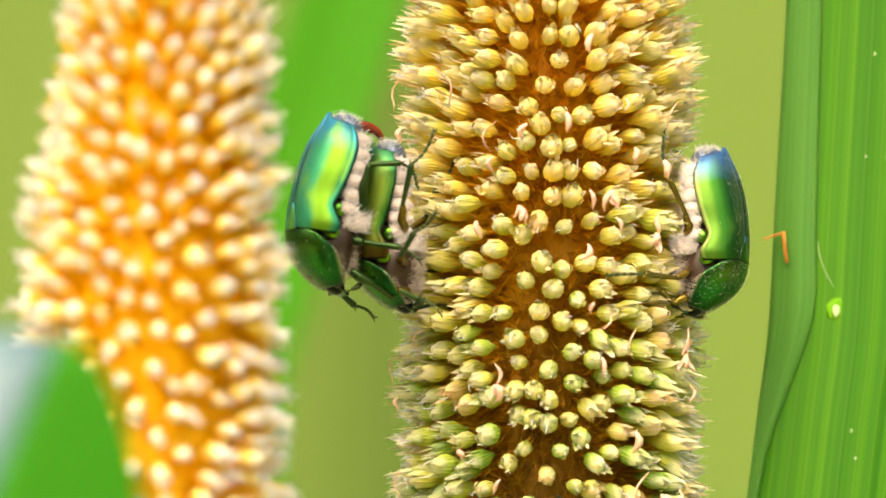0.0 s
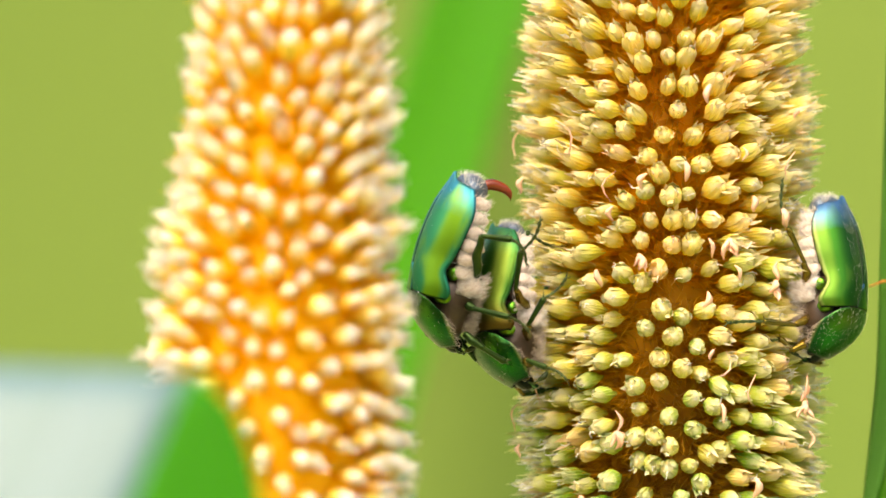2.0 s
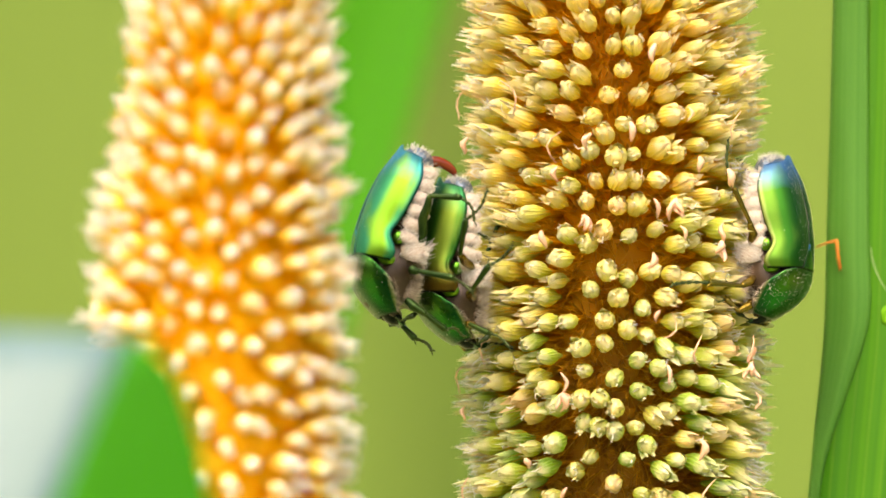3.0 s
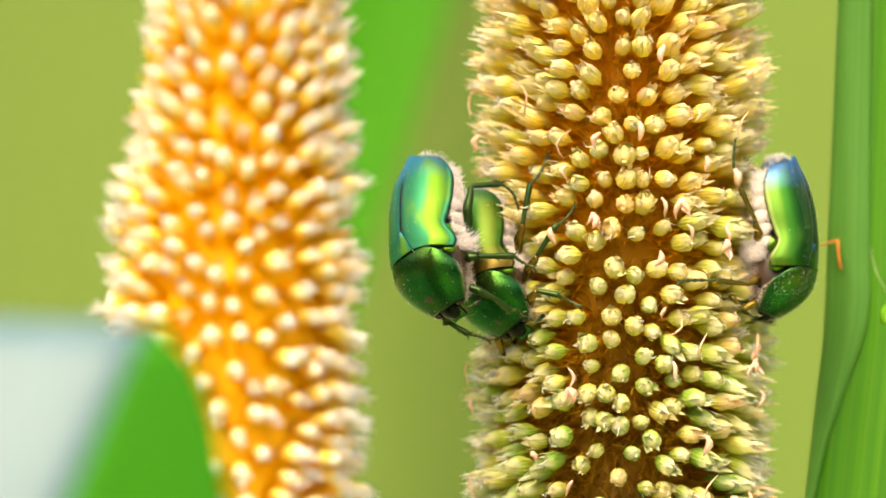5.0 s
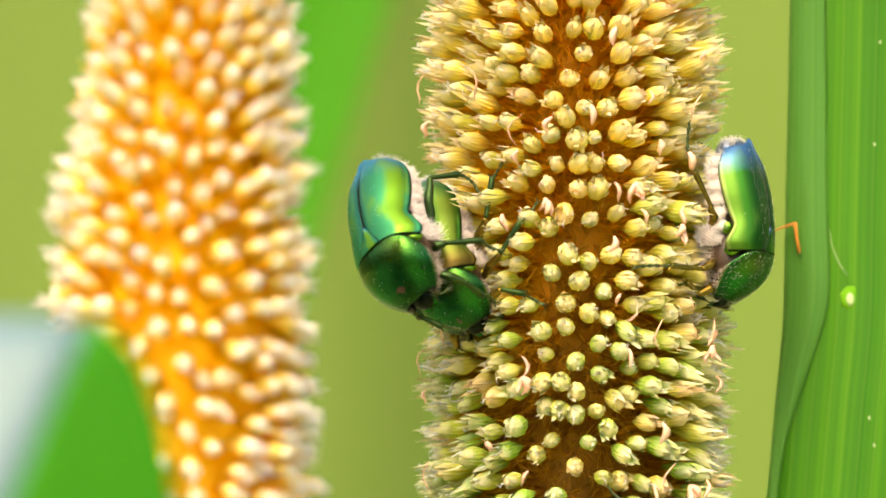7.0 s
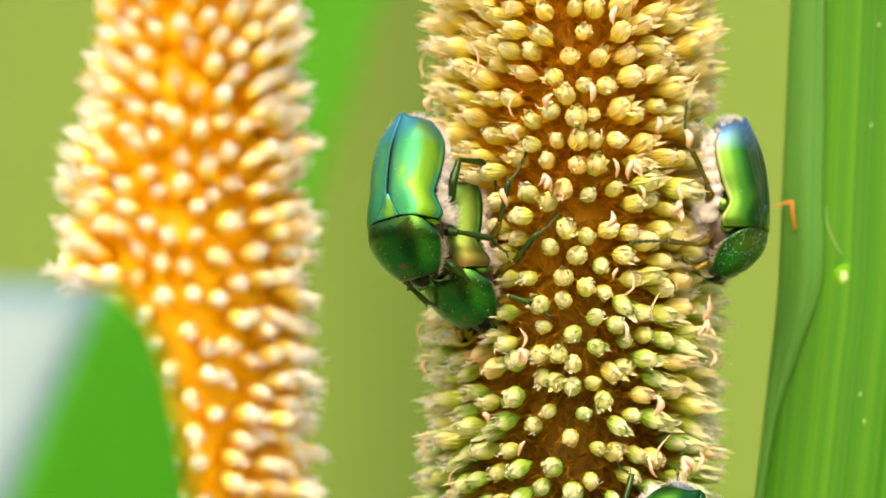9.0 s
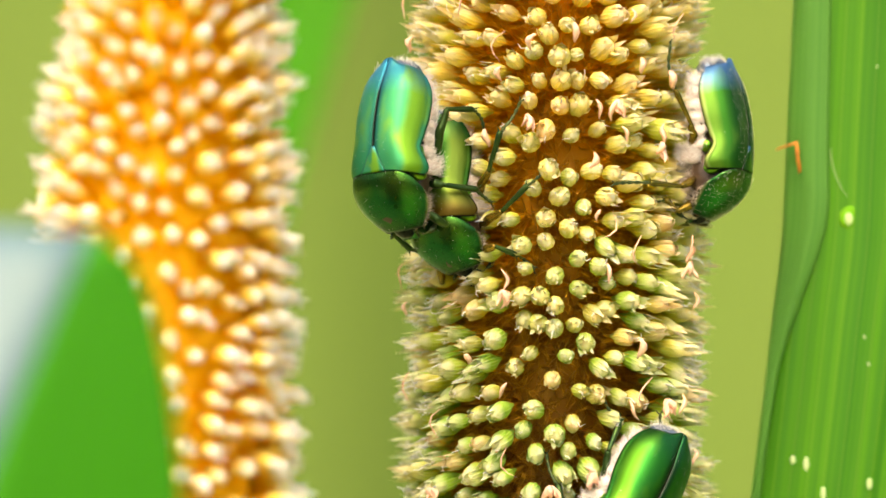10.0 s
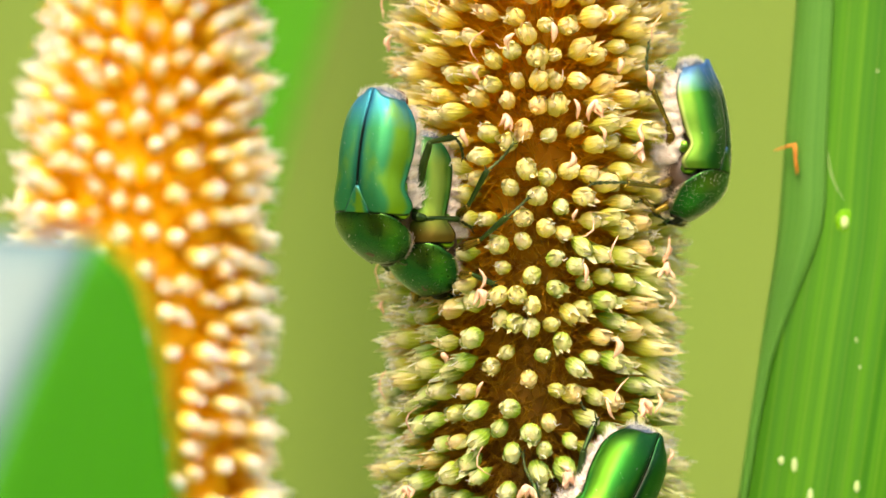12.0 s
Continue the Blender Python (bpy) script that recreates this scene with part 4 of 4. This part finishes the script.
LEGS_SINGLE = {
    "foreleg_a": ((4.2, 3.2, -3.2), (6.4, 5.4, -5.0), (5.2, 6.2, -8.2), (5.8, 5.6, -12.0)),
    "foreleg_b": ((4.2, -3.2, -3.2), (5.8, -5.0, -5.0), (4.0, -5.8, -6.4), (3.2, -6.4, -9.0)),
    "middle_leg_a": ((0.4, 3.6, -3.8), (1.0, 6.2, -6.4), (-0.4, 6.6, -10.5), (-2.8, 6.4, -15.0)),
    "middle_leg_b": ((1.2, -4.0, -2.8), (2.7, -7.4, -3.4), (2.7, -13.2, -5.8), (3.1, -17.6, -9.4)),
    "hind_leg_a": ((-4.0, 3.4, -3.2), (-10.0, 3.0, -3.2), (-13.9, 1.4, -3.0), (-16.3, -0.6, -5.0)),
    "hind_leg_b": ((-3.4, -4.0, -2.8), (-6.0, -6.8, -1.8), (-10.7, -9.2, -3.0), (-17.1, -9.6, -3.2)),
}
LEGS_LOW = {
    "foreleg_a": ((4.2, 3.2, -3.2), (6.4, 5.4, -5.0), (5.2, 6.2, -8.2), (5.8, 5.6, -9.0)),
    "foreleg_b": ((4.2, -3.2, -3.2), (6.4, -6.0, -4.0), (5.4, -9.2, -6.2), (4.0, -12.0, -8.4)),
    "middle_leg_a": ((0.4, 3.6, -3.8), (1.0, 6.2, -6.4), (-0.4, 6.6, -9.5), (-2.8, 6.4, -11.0)),
    "middle_leg_b": ((0.4, -3.2, -3.6), (0.8, -6.8, -3.2), (-2.3, -8.4, -5.6), (-5.4, -10.6, -8.3)),
    "hind_leg_a": ((-5.4, 3.4, -3.0), (-11.7, 3.0, -2.6), (-15.2, 0.2, -1.8), (-17.7, -1.4, -3.4)),
    "hind_leg_b": ((-5.0, -3.6, -3.4), (-9.0, -6.4, -2.6), (-13.9, -7.0, -3.6), (-15.4, -9.6, -6.4)),
}
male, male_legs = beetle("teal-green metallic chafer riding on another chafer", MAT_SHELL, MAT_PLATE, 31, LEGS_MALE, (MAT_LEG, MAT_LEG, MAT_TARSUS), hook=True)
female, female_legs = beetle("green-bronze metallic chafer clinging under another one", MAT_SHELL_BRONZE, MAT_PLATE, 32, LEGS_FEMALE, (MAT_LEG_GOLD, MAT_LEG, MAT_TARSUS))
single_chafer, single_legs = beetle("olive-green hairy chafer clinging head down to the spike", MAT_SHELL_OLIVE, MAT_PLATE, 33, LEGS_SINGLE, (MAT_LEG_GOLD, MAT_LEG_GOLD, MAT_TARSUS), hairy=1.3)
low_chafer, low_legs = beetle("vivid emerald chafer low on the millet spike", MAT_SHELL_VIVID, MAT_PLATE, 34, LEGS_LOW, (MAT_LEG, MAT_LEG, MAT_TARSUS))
female.scale = (0.96, 0.96, 0.96)
single_chafer.matrix_world = beetle_pose(42.2, -10.0, -2.4, 2.9, -64.6, 10) @ Matrix.Scale(0.95, 4)
low_chafer.matrix_world = beetle_pose(26.6, -25.0, -50.7, -30, -31, 15)


# ---- movement ----
# seconds, x, y, z in millimetres, lean, az, pitch
MALE_ROWS = [
    (0.0, -16.99, -17.0, 1.42, -11.1, 64.9, 11.2),
    (0.5, -17.18, -17.0, 1.38, -9.7, 74.4, 14.1),
    (1.0, -18.49, -17.0, 2.77, -16.4, 76.7, 16.2),
    (1.5, -16.94, -17.0, 0.53, -14.6, 74.9, 5.1),
    (2.0, -17.53, -17.0, 0.16, -15.1, 78.6, -2.4),
    (2.5, -17.94, -17.0, -0.70, -19.0, 76.2, 7.3),
    (4.5, -14.34, -19.0, -0.63, -6.2, 67.0, 23.7),
    (5.0, -12.32, -21.0, -1.34, 4.0, 46.9, 31.8),
    (5.5, -11.68, -21.1, -2.72, 14.1, 51.2, 37.0),
    (6.0, -9.97, -21.2, -2.00, 12.0, 48.1, 38.6),
    (6.5, -11.19, -21.3, -1.88, 9.9, 45.0, 40.1),
    (7.0, -10.17, -21.4, -2.00, 13.2, 41.0, 40.9),
    (9.0, -8.18, -21.9, -1.43, -2.0, 34.8, 26.3),
    (9.5, -7.98, -22.0, -2.38, -5.8, 33.3, 20.9),
    (10.0, -7.60, -22.1, -3.18, -2.7, 35.2, 17.8),
    (10.5, -8.68, -22.2, -5.83, 0.4, 37.2, 14.7),
    (11.0, -8.24, -22.3, -6.44, -0.6, 35.8, 10.6),
    (11.5, -6.98, -22.4, -7.15, -1.7, 34.3, 6.6),
    (12.0, -6.73, -22.5, -8.43, -2.7, 32.9, 2.6),
]
FEMALE_ROWS = [
    (0.0, -9.43, -13.5, -2.47, -3.0, 81.6, 6.4),
    (0.5, -9.43, -13.6, -3.81, -2.1, 82.0, 5.6),
    (1.0, -10.84, -13.7, -3.33, -3.5, 75.6, 9.5),
    (1.5, -9.18, -13.8, -4.78, -0.2, 74.1, 7.6),
    (2.0, -9.43, -13.9, -6.10, -2.6, 75.0, 15.4),
    (2.5, -9.68, -14.0, -5.81, -5.4, 75.0, 8.8),
    (4.5, -6.12, -14.5, -4.89, 7.4, 60.7, 25.2),
    (5.0, -4.24, -15.0, -4.82, 13.2, 45.8, 34.4),
    (5.5, -3.65, -15.2, -4.47, 12.7, 46.1, 27.8),
    (6.0, -1.97, -15.5, -4.53, 14.1, 43.7, 28.3),
    (6.5, -3.15, -15.8, -5.58, 15.4, 41.3, 28.7),
    (7.0, -3.06, -16.0, -5.94, 16.7, 38.8, 29.1),
    (9.0, -1.47, -16.6, -8.87, 7.5, 41.1, 23.0),
    (9.5, -1.46, -16.8, -9.52, 5.2, 41.7, 21.5),
    (10.0, -0.83, -16.9, -9.48, 5.3, 39.4, 17.4),
    (10.5, -1.77, -17.1, -11.37, 5.4, 37.0, 13.3),
    (11.0, -1.62, -17.2, -11.63, 4.7, 37.3, 12.8),
    (11.5, -0.70, -17.4, -12.02, 4.1, 37.6, 12.2),
    (12.0, -0.73, -17.5, -12.82, 3.4, 37.9, 11.7),
]


# seconds, sway of the tall leaf in millimetres, and its lean in degrees
LEAF_ROWS = [(0.0, 2.0, 0.9), (0.5, 1.7, 0.7), (1.0, 1.0, 0.4), (1.5, 0.6, 0.2), (2.0, 0.3, -0.1), (2.5, 0.3, -0.3), (2.7, 0.5, -0.3), (4.5, 0.0, 0.0), (5.0, 0.0, 0.0), (5.5, -0.6, 0.0), (6.0, -0.8, -0.4),
             (6.5, 0.0, -0.9), (7.0, 0.2, -0.6), (7.2, 0.3, -0.5), (8.8, 0.0, 0.0), (9.0, 0.4, 0.0), (9.5, 2.3, 0.0), (10.0, 3.3, 0.0), (10.5, 3.3, 0.1), (11.0, 4.9, 0.7), (11.5, 5.9, 1.2), (12.0, 6.2, 1.5)]


FAR_ROWS = [(0.0, 0.0), (1.5, 0.0), (2.5, -5.0), (4.5, -8.5), (5.5, -10.0), (6.5, -11.0), (7.2, -10.5), (9.0, -12.0), (9.5, -10.0), (10.5, -9.5), (12.0, -9.0)]
NEAR_ROWS = [(0.0, 0.0, -1.0), (1.0, 0.0, -0.5), (2.5, 0.0, 0.0), (7.2, 0.0, 0.0), (8.8, 0.4, 0.0), (9.5, 0.9, -0.2), (10.5, 1.9, -0.6), (11.5, 3.0, -1.1), (12.0, 3.3, -1.2)]


def motions():
    walk(far_leaf, [(t, pose(-0.0515 + dx * MM, 0.50, 0.0)) for t, dx in FAR_ROWS])
    walk(near_leaf, [(t, pose(-0.0316 + dx * MM, -0.17, -0.0074 + dz * MM)) for t, dx, dz in NEAR_ROWS])
    walk(right_leaf, [(t, pose(0.0464 + dx * MM, 0.006, 0.0, 0, lean, 0)) for t, dx, lean in LEAF_ROWS])
    walk(male, [(t, beetle_pose(*r)) for t, *r in MALE_ROWS])
    walk(female, [(t, beetle_pose(*r)) for t, *r in FEMALE_ROWS])
    # legs that feel about: turns round the hip in degrees
    for limb, rows in ((female_legs["hind_leg_a"], [(0.0, 18, -10), (0.5, 12, -8), (1.0, 4, 4), (1.5, -6, 10), (2.0, -8, 12), (2.5, -12, 14), (4.5, -4, 6), (5.5, 0, 0), (6.5, 3, -4), (7.2, 2, -2), (9.0, 4, 6), (10.0, 2, 8), (10.5, 6, -4), (11.5, -6, 8), (12.0, -10, 12)]),
                       (male_legs["hind_leg_a"], [(0.0, 10, 0), (1.0, 6, 4), (2.0, -4, 8), (4.5, 2, 2), (5.5, 0, 0), (7.0, -3, 3), (9.0, 8, -4), (10.5, 4, 0), (12.0, 8, -6)]),
                       (low_legs["hind_leg_b"], [(0.0, 24, 0), (0.5, 14, 4), (1.0, 20, 0), (2.5, 18, 0), (7.0, 10, 0), (8.8, 2, 0), (9.5, 0, 0), (10.0, -5, 0), (12.0, -4, 0)])):
        hip = limb.matrix_basis.translation.copy()
        walk(limb, [(t, Matrix.Translation(hip) @ pose(0, 0, 0, rx, 0, rz)) for t, rz, rx in rows])


motions()
